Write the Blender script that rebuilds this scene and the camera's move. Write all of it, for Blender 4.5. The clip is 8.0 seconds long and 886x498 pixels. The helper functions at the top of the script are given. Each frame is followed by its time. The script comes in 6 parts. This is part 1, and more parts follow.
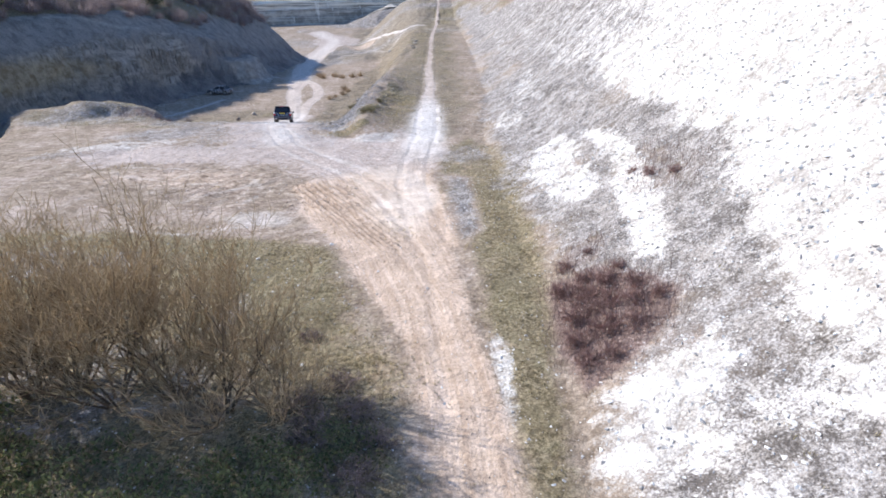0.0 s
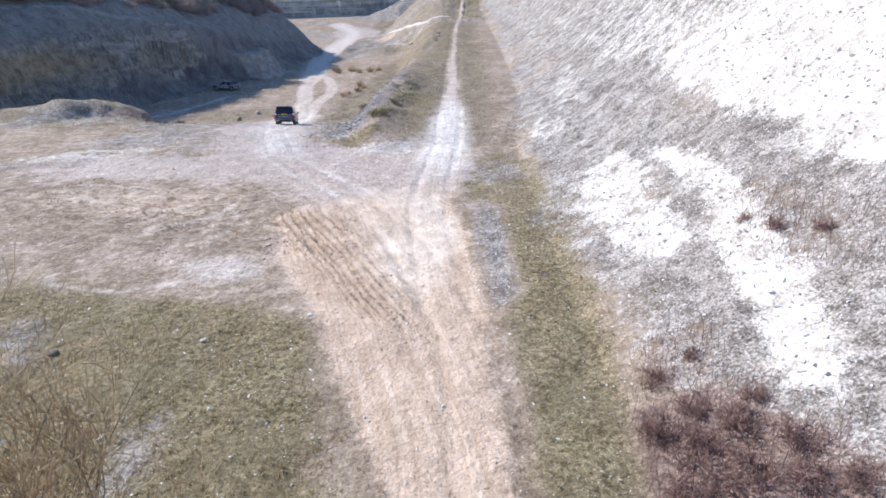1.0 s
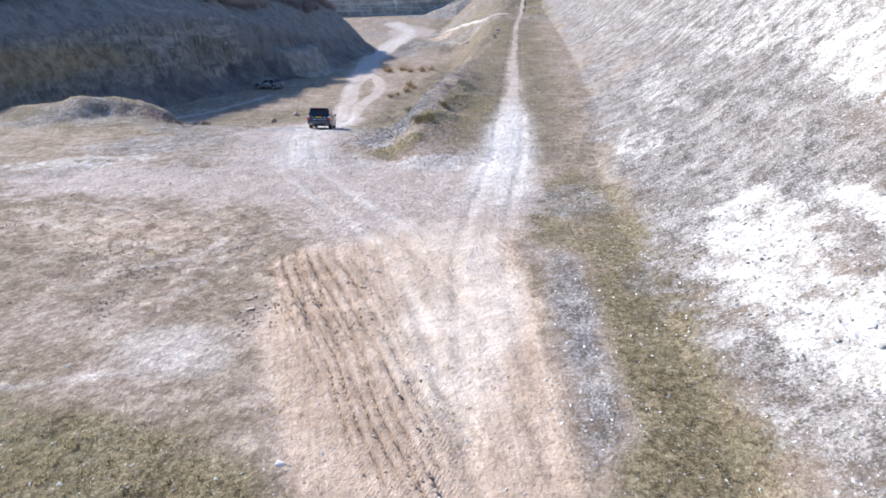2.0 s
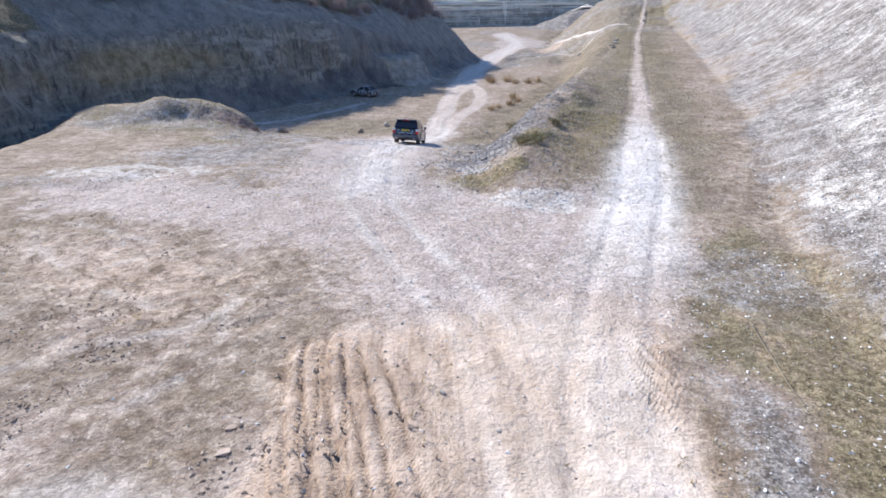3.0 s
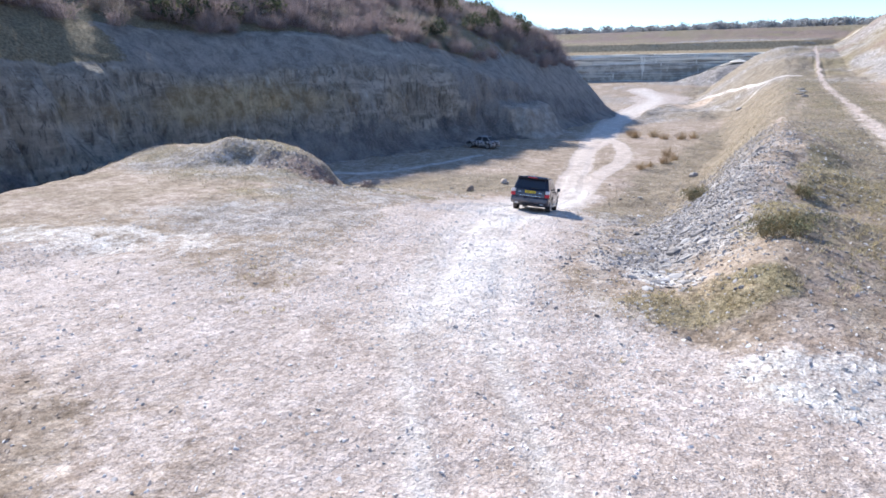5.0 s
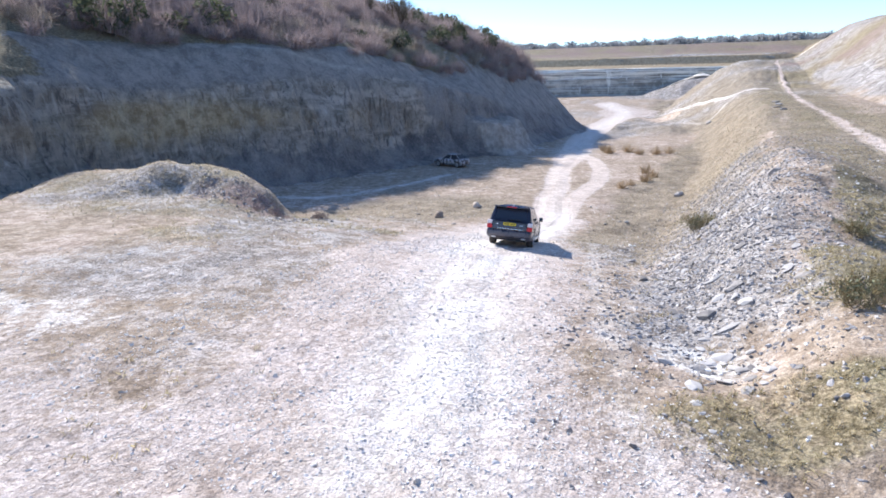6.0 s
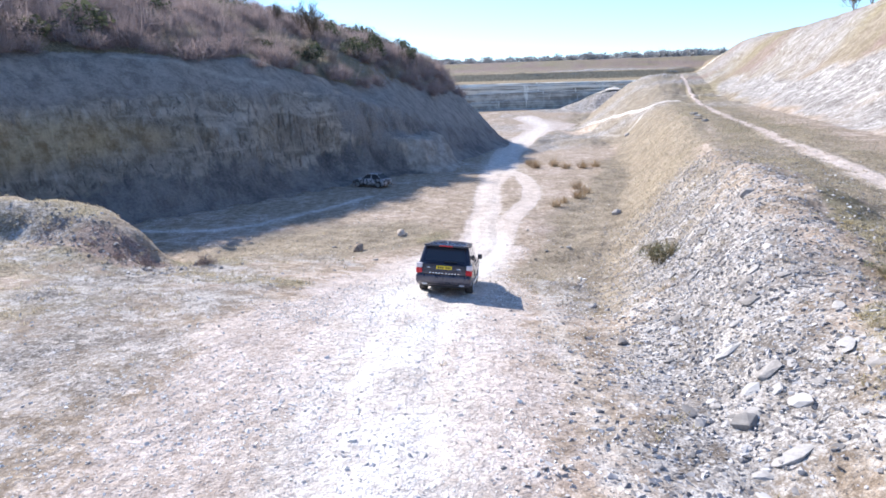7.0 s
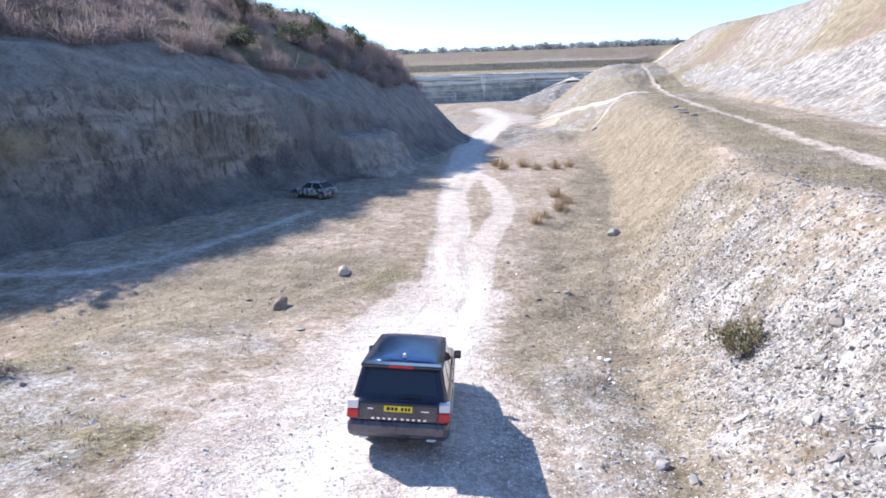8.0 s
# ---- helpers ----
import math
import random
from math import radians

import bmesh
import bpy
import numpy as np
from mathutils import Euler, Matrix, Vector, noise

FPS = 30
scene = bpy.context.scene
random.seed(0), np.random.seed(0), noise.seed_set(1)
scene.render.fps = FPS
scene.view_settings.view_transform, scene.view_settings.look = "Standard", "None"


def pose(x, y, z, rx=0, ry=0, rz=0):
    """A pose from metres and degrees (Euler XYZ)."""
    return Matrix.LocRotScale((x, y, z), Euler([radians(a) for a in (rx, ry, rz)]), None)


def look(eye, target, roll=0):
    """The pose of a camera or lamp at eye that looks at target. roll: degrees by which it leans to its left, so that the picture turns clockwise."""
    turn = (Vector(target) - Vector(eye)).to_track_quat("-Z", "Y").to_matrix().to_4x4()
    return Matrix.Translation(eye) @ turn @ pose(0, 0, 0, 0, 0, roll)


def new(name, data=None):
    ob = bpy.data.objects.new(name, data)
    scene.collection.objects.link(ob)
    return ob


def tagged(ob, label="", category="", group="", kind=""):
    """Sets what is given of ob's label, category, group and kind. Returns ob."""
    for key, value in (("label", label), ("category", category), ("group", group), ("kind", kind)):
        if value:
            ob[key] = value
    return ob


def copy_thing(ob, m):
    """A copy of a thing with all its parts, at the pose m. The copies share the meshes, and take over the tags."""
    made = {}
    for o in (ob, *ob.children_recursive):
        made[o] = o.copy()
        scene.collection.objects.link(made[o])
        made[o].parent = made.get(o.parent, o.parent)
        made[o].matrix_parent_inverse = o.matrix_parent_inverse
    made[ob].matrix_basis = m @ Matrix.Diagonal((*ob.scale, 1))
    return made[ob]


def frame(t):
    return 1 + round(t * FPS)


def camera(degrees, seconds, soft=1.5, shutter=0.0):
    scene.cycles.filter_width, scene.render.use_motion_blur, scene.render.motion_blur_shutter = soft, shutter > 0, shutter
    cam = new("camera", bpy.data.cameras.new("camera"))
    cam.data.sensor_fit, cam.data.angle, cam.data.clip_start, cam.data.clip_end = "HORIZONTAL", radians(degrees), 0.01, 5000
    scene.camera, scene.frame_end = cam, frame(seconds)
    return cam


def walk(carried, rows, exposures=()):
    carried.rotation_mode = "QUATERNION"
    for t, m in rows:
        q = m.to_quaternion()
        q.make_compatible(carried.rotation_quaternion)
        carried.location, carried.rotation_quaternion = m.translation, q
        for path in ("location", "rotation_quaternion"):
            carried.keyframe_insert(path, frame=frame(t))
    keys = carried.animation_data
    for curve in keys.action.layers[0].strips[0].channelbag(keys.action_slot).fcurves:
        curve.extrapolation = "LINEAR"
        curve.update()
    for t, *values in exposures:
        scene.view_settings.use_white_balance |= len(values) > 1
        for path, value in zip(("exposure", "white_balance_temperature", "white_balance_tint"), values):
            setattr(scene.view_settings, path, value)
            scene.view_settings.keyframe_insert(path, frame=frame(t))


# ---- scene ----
cam = camera(77.2, 8.0, soft=1.7)
PATH = [
    (0, (0.387, 0.406, 11.093), (0.359, 2.379, 10.215), -0.9),
    (0.5, (0.313, 4.470, 10.831), (0.265, 6.443, 9.954), -0.9),
    (1, (0.178, 8.569, 10.461), (0.069, 10.530, 9.561), -1.0),
    (1.2, (0.069, 10.152, 10.329), (-0.062, 12.110, 9.428), -1.0),
    (2.3, (-0.993, 18.914, 8.860), (-1.374, 20.845, 7.973), -0.9),
    (2.5, (-1.294, 20.416, 8.678), (-1.738, 22.335, 7.792), -0.8),
    (3, (-2.253, 24.047, 8.097), (-2.894, 25.929, 7.250), -0.5),
    (3.1, (-2.488, 24.750, 8.003), (-3.160, 26.618, 7.152), -0.4),
    (3.5, (-3.456, 27.472, 7.319), (-4.265, 29.297, 6.495), -0.4),
    (4, (-4.782, 30.617, 6.522), (-5.770, 32.388, 5.779), -0.2),
    (4.5, (-6.167, 33.393, 6.045), (-7.211, 35.158, 5.368), -0.3),
    (4.7, (-6.721, 34.430, 5.951), (-7.787, 36.189, 5.289), -0.3),
    (5.8, (-9.179, 39.196, 5.754), (-10.188, 41.008, 5.147), -0.7),
    (6, (-9.577, 39.932, 5.738), (-10.549, 41.766, 5.143), -0.6),
    (6.5, (-10.527, 41.770, 5.673), (-11.372, 43.681, 5.126), -0.8),
    (7, (-11.567, 44.370, 5.628), (-12.283, 46.333, 5.082), -1.1),
    (7.5, (-12.770, 47.976, 5.686), (-13.440, 49.950, 5.121), -1.3),
    (8, (-14.347, 52.631, 5.846), (-14.908, 54.634, 5.266), -1.4),
]
walk(cam, [(t, look(eye, target, roll)) for t, eye, target, roll in PATH], [(0.0, 0.55), (2.5, 0.50), (4.5, 0.74), (6.0, 0.91), (8.0, 0.98)])

# ---------------------------------------------------------------- sky and sun
SUN_AZ, SUN_EL = radians(-62.0), radians(33.0)     # from north (+y), clockwise; height
world = bpy.data.worlds.new("sky")
scene.world = world
world.use_nodes = True
wn = world.node_tree
sky = wn.nodes.new("ShaderNodeTexSky")
sky.sky_type, sky.sun_disc = "NISHITA", False
sky.sun_elevation, sky.sun_rotation = SUN_EL, SUN_AZ
sky.altitude, sky.air_density, sky.dust_density, sky.ozone_density = 60, 0.95, 0.0, 6.0
wn.links.new(sky.outputs[0], wn.nodes["Background"].inputs[0])
wn.nodes["Background"].inputs[1].default_value = 0.15
sun_data = bpy.data.lights.new("sun", "SUN")
sun_data.energy, sun_data.angle, sun_data.color = 4.6, radians(0.5), (1.0, 0.956, 0.915)
sun = new("sun", sun_data)
to_sun = Vector((math.sin(SUN_AZ) * math.cos(SUN_EL), math.cos(SUN_AZ) * math.cos(SUN_EL), math.sin(SUN_EL)))
sun.matrix_world = look(to_sun * 200, (0, 0, 0))


# ---------------------------------------------------------------- materials
class Nodes:
    """A short way to write node materials."""

    def __init__(self, name):
        self.m = bpy.data.materials.new(name)
        self.m.use_nodes = True
        self.t = self.m.node_tree
        self.b = self.t.nodes["Principled BSDF"]

    def node(self, kind, **inputs):
        n = self.t.nodes.new(kind)
        for k, v in inputs.items():
            self.put(n.inputs[k.replace("_", " ")], v)
        return n

    def put(self, socket, v):
        if isinstance(v, bpy.types.NodeSocket):
            self.t.links.new(v, socket)
        elif isinstance(v, tuple) and len(v) == 3 and socket.type == "RGBA":
            socket.default_value = (*v, 1)
        else:
            socket.default_value = v

    def coords(self, local=False):
        return self.node("ShaderNodeTexCoord").outputs["Object"] if local else self.node("ShaderNodeNewGeometry").outputs["Position"]

    def noise(self, scale, detail=4.0, rough=0.6, at=None, distort=0.0):
        n = self.node("ShaderNodeTexNoise", Scale=scale, Detail=detail, Roughness=rough, Distortion=distort)
        self.put(n.inputs["Vector"], at or self.coords())
        return n.outputs["Fac"]

    def cells(self, scale, at=None, feature="F1", rand=1.0):
        n = self.t.nodes.new("ShaderNodeTexVoronoi")
        n.feature = feature
        self.put(n.inputs["Scale"], scale)
        self.put(n.inputs["Randomness"], rand)
        self.put(n.inputs["Vector"], at or self.coords())
        return n

    def math(self, op, a, b=0.0, c=0.0, clamp=False):
        n = self.t.nodes.new("ShaderNodeMath")
        n.operation, n.use_clamp = op, clamp
        for s, v in zip(n.inputs, (a, b, c)):
            self.put(s, v)
        return n.outputs[0]

    def span(self, v, lo, hi, a=0.0, b=1.0):
        n = self.t.nodes.new("ShaderNodeMapRange")
        n.interpolation_type = "SMOOTHSTEP"
        for s, w in zip(n.inputs, (v, lo, hi, a, b)):
            self.put(s, w)
        return n.outputs[0]

    def mix(self, f, a, b, blend="MIX"):
        n = self.t.nodes.new("ShaderNodeMix")
        n.data_type, n.blend_type = "RGBA", blend
        self.put(n.inputs[0], f)
        self.put(n.inputs[6], a)
        self.put(n.inputs[7], b)
        return n.outputs[2]

    def stretch(self, x, y, z, at=None, turn=0.0):
        """Coordinates turned about the upright by turn (radians), then scaled."""
        r = self.node("ShaderNodeMapping", Rotation=(0, 0, turn))
        self.put(r.inputs["Vector"], at or self.coords())
        n = self.node("ShaderNodeMapping", Scale=(x, y, z))
        self.put(n.inputs["Vector"], r.outputs[0])
        return n.outputs[0]

    def attr(self, name):
        n = self.t.nodes.new("ShaderNodeAttribute")
        n.attribute_name = name
        s = self.t.nodes.new("ShaderNodeSeparateColor")
        self.t.links.new(n.outputs["Color"], s.inputs[0])
        return s.outputs[0], s.outputs[1], s.outputs[2]

    def bump(self, h, strength=0.5, distance=0.05):
        n = self.node("ShaderNodeBump", Strength=strength, Distance=distance, Height=h)
        self.put(self.b.inputs["Normal"], n.outputs[0])

    def done(self, color=None, rough=0.9, metal=0.0, spec=0.3, **extra):
        if color is not None:
            self.put(self.b.inputs["Base Color"], color)
        self.put(self.b.inputs["Roughness"], rough)
        self.put(self.b.inputs["Metallic"], metal)
        self.put(self.b.inputs["Specular IOR Level"], spec)
        for k, v in extra.items():
            self.put(self.b.inputs[k.replace("_", " ")], v)
        return self.m


def ground_material():
    n = Nodes("quarry ground")
    dust, earth, grass = n.attr("zone_a")
    chalk, scree, brown = n.attr("zone_b")
    red, ruts, pale = n.attr("zone_c")
    lane_u, lane_v, worn = n.attr("zone_d")
    lane_at = n.node("ShaderNodeCombineXYZ", X=n.math("MULTIPLY", lane_u, 2.6), Y=n.math("MULTIPLY", lane_v, 0.09)).outputs[0]
    lanes = n.noise(1.0, 5, 0.72, lane_at, 0.15)
    thin_at = n.node("ShaderNodeCombineXYZ", X=n.math("MULTIPLY", lane_u, 7.0), Y=n.math("MULTIPLY", lane_v, 0.22)).outputs[0]
    thin = n.noise(1.0, 5, 0.72, thin_at, 0.7)
    big, mid, fine = n.noise(0.35, 5), n.noise(2.2, 6, 0.65), n.noise(14.0, 5, 0.7)
    grit = n.noise(45.0, 3, 0.7)
    clump = n.noise(0.75, 6, 0.74)
    brk = n.math("ADD", n.math("MULTIPLY", n.math("SUBTRACT", mid, 0.5), 0.8), n.math("ADD", n.math("MULTIPLY", n.math("SUBTRACT", fine, 0.5), 0.9), n.math("MULTIPLY", n.math("SUBTRACT", clump, 0.5), 1.2)))

    def edge(mask, soft=0.35):
        return n.span(n.math("ADD", mask, n.math("MULTIPLY", brk, soft * 2)), 0.5 - soft * 0.6, 0.5 + soft * 0.6)

    soil = n.mix(n.span(mid, 0.35, 0.68), (0.29, 0.23, 0.175), (0.50, 0.42, 0.345))
    soil = n.mix(n.span(n.noise(0.22, 5, 0.7), 0.48, 0.62), soil, n.mix(n.span(mid, 0.35, 0.68), (0.39, 0.312, 0.258), (0.61, 0.52, 0.458)))
    col = n.mix(edge(brown), soil, n.mix(n.span(n.math("ADD", n.math("MULTIPLY", fine, 0.5), n.math("MULTIPLY", clump, 0.5)), 0.38, 0.62), (0.195, 0.160, 0.117), (0.425, 0.365, 0.288)))
    tuft = n.noise(5.5, 6, 0.75)
    turf = n.mix(n.span(tuft, 0.36, 0.62), (0.15, 0.125, 0.075), (0.40, 0.34, 0.225))
    turf = n.mix(n.span(big, 0.45, 0.68), turf, n.mix(fine, (0.185, 0.165, 0.10), (0.36, 0.318, 0.218)))
    green = n.mix(n.span(tuft, 0.36, 0.62), (0.185, 0.166, 0.095), (0.40, 0.355, 0.235))
    turf = n.mix(n.span(n.noise(0.3, 5, 0.7), 0.50, 0.62, 0.0, 0.75), turf, green)
    turf = n.mix(n.span(n.noise(0.45, 5, 0.7), 0.54, 0.66, 0.0, 0.7), turf, n.mix(n.span(tuft, 0.36, 0.62), (0.24, 0.175, 0.11), (0.50, 0.40, 0.28)))
    col = n.mix(edge(grass), col, turf)
    col = n.mix(edge(red, 0.3), col, n.mix(n.span(fine, 0.3, 0.7), (0.19, 0.13, 0.115), (0.38, 0.295, 0.265)))
    flints = n.mix(n.span(n.math('ADD', n.math('MULTIPLY', fine, 0.45), n.math('ADD', n.math('MULTIPLY', mid, 0.25), n.math('MULTIPLY', clump, 0.3))), 0.43, 0.57), (0.15, 0.136, 0.128), (0.54, 0.515, 0.50))
    col = n.mix(edge(scree, 0.45), col, flints)
    ochre = n.mix(n.span(lanes, 0.36, 0.64), (0.61, 0.475, 0.375), (0.77, 0.63, 0.525))
    ochre = n.mix(1.0, ochre, n.mix(n.span(thin, 0.36, 0.60), (0.95, 0.935, 0.92), (1.03, 1.03, 1.03)), "MULTIPLY")
    col = n.mix(edge(earth, 0.25), col, ochre)
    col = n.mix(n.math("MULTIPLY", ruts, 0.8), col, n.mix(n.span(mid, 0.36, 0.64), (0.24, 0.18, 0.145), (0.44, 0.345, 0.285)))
    # dark streaks put the shade of gouges into the rut colour
    gouge_shade = n.math("ADD", n.math("MULTIPLY", thin, 0.60), n.math("MULTIPLY", mid, 0.40))
    col = n.mix(n.math("MULTIPLY", ruts, n.span(gouge_shade, 0.40, 0.48, 0.5, 0.0)), col, (0.20, 0.145, 0.11))
    gravel = n.mix(n.span(fine, 0.28, 0.72), (0.47, 0.405, 0.375), (0.70, 0.628, 0.60))
    gravel = n.mix(n.span(big, 0.35, 0.7), gravel, n.mix(n.span(mid, 0.3, 0.7), (0.50, 0.425, 0.385), (0.71, 0.635, 0.60)))
    gravel = n.mix(n.math("MULTIPLY", earth, 0.5), gravel, ochre)
    col = n.mix(edge(dust, 0.3), col, gravel)
    white = n.mix(n.span(n.math("ADD", n.math("MULTIPLY", clump, 0.4), n.math("ADD", n.math("MULTIPLY", mid, 0.3), n.math("MULTIPLY", fine, 0.3))), 0.42, 0.56), (0.50, 0.47, 0.44), (0.87, 0.855, 0.835))
    col = n.mix(edge(chalk, 0.40), col, white)
    col = n.mix(n.math("MULTIPLY", pale, n.span(n.math("ADD", mid, n.math("MULTIPLY", grit, 0.4)), 0.45, 0.85, 0.6, 1.0)), col, n.mix(earth, (0.87, 0.845, 0.82), (0.87, 0.78, 0.70)))
    # churned soil with darker and paler patches
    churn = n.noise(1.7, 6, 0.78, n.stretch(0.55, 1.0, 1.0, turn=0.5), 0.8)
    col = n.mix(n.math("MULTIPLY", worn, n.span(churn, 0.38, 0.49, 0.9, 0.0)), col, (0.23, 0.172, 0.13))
    col = n.mix(n.math("MULTIPLY", worn, n.span(churn, 0.55, 0.64, 0.0, 0.7)), col, (0.76, 0.66, 0.57))
    col = n.mix(dust, col, n.mix(1.0, col, n.mix(n.span(lanes, 0.36, 0.62), (0.93, 0.915, 0.90), (1.04, 1.04, 1.04)), "MULTIPLY"))
    # scattered flints and dark spots
    dots = n.cells(7.0)
    spot = n.span(dots.outputs["Distance"], 0.10, 0.20, 1.0, 0.0)
    keep = n.span(n.node("ShaderNodeSeparateColor", Color=dots.outputs["Color"]).outputs[0], 0.74, 0.80)
    col = n.mix(n.math("MULTIPLY", spot, keep), col, (0.70, 0.68, 0.66))
    keep2 = n.span(n.node("ShaderNodeSeparateColor", Color=dots.outputs["Color"]).outputs[1], 0.86, 0.90)
    col = n.mix(n.math("MULTIPLY", n.math("MULTIPLY", spot, keep2), 0.7), col, (0.14, 0.115, 0.09))
    col = n.mix(n.span(grit, 0.3, 0.7, 0.0, 0.28), col, (0.20, 0.165, 0.13), "MULTIPLY")
    firm = n.math("SUBTRACT", 1.0, n.math("MULTIPLY", earth, 0.65))
    col = n.mix(firm, col, n.mix(n.span(n.noise(22.0, 4, 0.75), 0.36, 0.64), (0.81, 0.80, 0.79), (1.17, 1.17, 1.17)), "MULTIPLY")
    col = n.mix(firm, col, n.mix(n.span(n.noise(6.5, 5, 0.75), 0.36, 0.64), (0.76, 0.735, 0.715), (1.18, 1.18, 1.18)), "MULTIPLY")
    swirl = n.noise(1.0, 5, 0.72, n.stretch(0.12, 0.9, 1.0, turn=0.35), 1.6)
    open_ground = n.math("MULTIPLY", n.math("MAXIMUM", dust, earth), n.math("SUBTRACT", 1.0, pale))
    col = n.mix(open_ground, col, n.mix(1.0, col, n.mix(n.span(swirl, 0.38, 0.64), (0.95, 0.94, 0.93), (1.04, 1.04, 1.04)), "MULTIPLY"))
    col = n.mix(1.0, col, n.mix(n.span(n.noise(0.9, 5, 0.7), 0.34, 0.66), (0.84, 0.82, 0.79), (1.10, 1.10, 1.10)), "MULTIPLY")
    wander = n.node("ShaderNodeVectorMath", Vector=n.coords())
    n.put(wander.inputs[1], n.node("ShaderNodeTexNoise", Scale=3.0, Detail=3.0).outputs["Color"])
    pebbles = n.cells(24.0, wander.outputs[0])
    tone = n.node("ShaderNodeSeparateColor", Color=pebbles.outputs["Color"]).outputs[0]
    loose = n.math("MULTIPLY", n.math("MAXIMUM", dust, n.math("MULTIPLY", scree, 0.8)), n.span(mid, 0.35, 0.6, 0.35, 1.0))
    col = n.mix(loose, col, n.mix(1.0, col, n.mix(tone, (0.88, 0.87, 0.86), (1.08, 1.08, 1.08)), "MULTIPLY"))
    chips = n.cells(15.0)
    chip = n.math("MULTIPLY", n.span(chips.outputs["Distance"], 0.14, 0.24, 1.0, 0.0), n.span(n.node("ShaderNodeSeparateColor", Color=chips.outputs["Color"]).outputs[0], 0.62, 0.70))
    col = n.mix(n.math("MULTIPLY", chip, n.math("MULTIPLY", loose, 0.75)), col, (0.86, 0.84, 0.82))
    # powdered chalk lies over everything where wheels run most
    powder = n.span(n.math("ADD", n.math("MULTIPLY", fine, 0.7), n.math("MULTIPLY", mid, 0.9)), 0.55, 0.95, 0.05, 0.55)
    col = n.mix(n.math("MULTIPLY", n.math("MULTIPLY", pale, pale), powder), col, n.mix(earth, (0.82, 0.785, 0.76), (0.87, 0.78, 0.70)))
    h = n.math("ADD", n.math("MULTIPLY", fine, 0.28), n.math("ADD", n.math("MULTIPLY", grit, 0.07), n.math("MULTIPLY", n.math("MULTIPLY", pebbles.outputs["Distance"], loose), -0.12)))
    n.bump(n.math("ADD", h, n.math("ADD", n.math("MULTIPLY", n.math("MULTIPLY", tuft, 0.8), grass), n.math("ADD", n.math("MULTIPLY", n.math("MULTIPLY", mid, 2.0), ruts), n.math("MULTIPLY", n.noise(4.0, 4, 0.6), 0.9)))), 0.9, 0.11)
    return n.done(col, 0.95, spec=0.15)


def cliff_material():
    n = Nodes("shaded limestone face")
    top, face, path = n.attr("zone_a")
    buff, above, firm = n.attr("zone_b")
    blotch, mid, fine = n.noise(0.16, 5, 0.65), n.noise(0.8, 6, 0.72), n.noise(5.0, 6, 0.7)
    beds = n.noise(1.0, 5, 0.65, n.stretch(0.135, 0.135, 0.85), 0.6)
    cracks = n.noise(1.0, 6, 0.72, n.stretch(2.2, 2.2, 0.45), 0.6)
    runs = n.noise(1.0, 5, 0.7, n.stretch(0.81, 0.81, 0.162), 0.5)
    rock = n.mix(n.span(mid, 0.34, 0.66), (0.32, 0.288, 0.245), (0.60, 0.555, 0.49))
    rock = n.mix(n.span(beds, 0.50, 0.64, 0.0, 0.45), rock, (0.85, 0.794, 0.712))
    rock = n.mix(n.span(beds, 0.34, 0.44, 0.5, 0.0), rock, (0.389, 0.346, 0.304))
    rock = n.mix(n.math("MULTIPLY", n.span(cracks, 0.36, 0.49, 0.8, 0.0), n.span(n.noise(0.35, 4, 0.7), 0.36, 0.54, 0.4, 1.0)), rock, (0.15, 0.138, 0.131))
    rock = n.mix(n.span(cracks, 0.55, 0.66, 0.0, 0.45), rock, (0.85, 0.85, 0.812))
    rock = n.mix(n.math("MULTIPLY", firm, 0.6), rock, n.mix(n.span(mid, 0.36, 0.64), (0.55, 0.512, 0.463), (0.85, 0.85, 0.825)))
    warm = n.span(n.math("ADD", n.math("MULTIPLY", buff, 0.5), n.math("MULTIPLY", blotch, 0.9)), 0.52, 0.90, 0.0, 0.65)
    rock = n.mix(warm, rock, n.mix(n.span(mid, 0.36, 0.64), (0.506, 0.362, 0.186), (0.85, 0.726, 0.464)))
    loose = n.mix(n.span(fine, 0.32, 0.68), (0.16, 0.158, 0.165), (0.385, 0.375, 0.378))
    loose = n.mix(n.span(n.math("ADD", blotch, n.math("MULTIPLY", runs, 0.6)), 0.62, 0.95), n.mix(0.5, loose, (0.151, 0.149, 0.151)), n.mix(0.4, loose, (0.675, 0.641, 0.599)))
    grit = n.mix(n.span(n.math("ADD", n.math("MULTIPLY", fine, 0.4), n.math("MULTIPLY", runs, 0.6)), 0.36, 0.64), (0.30, 0.28, 0.262), (0.58, 0.55, 0.51))
    loose = n.mix(above, loose, grit)
    col = n.mix(n.span(n.math("ADD", face, n.math("MULTIPLY", n.math("SUBTRACT", n.math("ADD", mid, n.math("MULTIPLY", runs, 0.8)), 0.9), 1.3)), 0.25, 0.75), loose, rock)
    turf = n.mix(n.span(fine, 0.35, 0.65), (0.213, 0.181, 0.125), (0.463, 0.394, 0.269))
    col = n.mix(n.span(n.math("ADD", top, n.math("MULTIPLY", n.math("SUBTRACT", mid, 0.5), 0.9)), 0.4, 0.6), col, turf)
    col = n.mix(n.math("MULTIPLY", path, n.span(mid, 0.30, 0.55)), col, (0.85, 0.85, 0.776))
    n.bump(n.math("ADD", n.math("MULTIPLY", mid, 1.2), n.math("ADD", fine, n.math("MULTIPLY", cracks, 2.2))), 1.0, 0.45)
    return n.done(col, 0.95, spec=0.15)


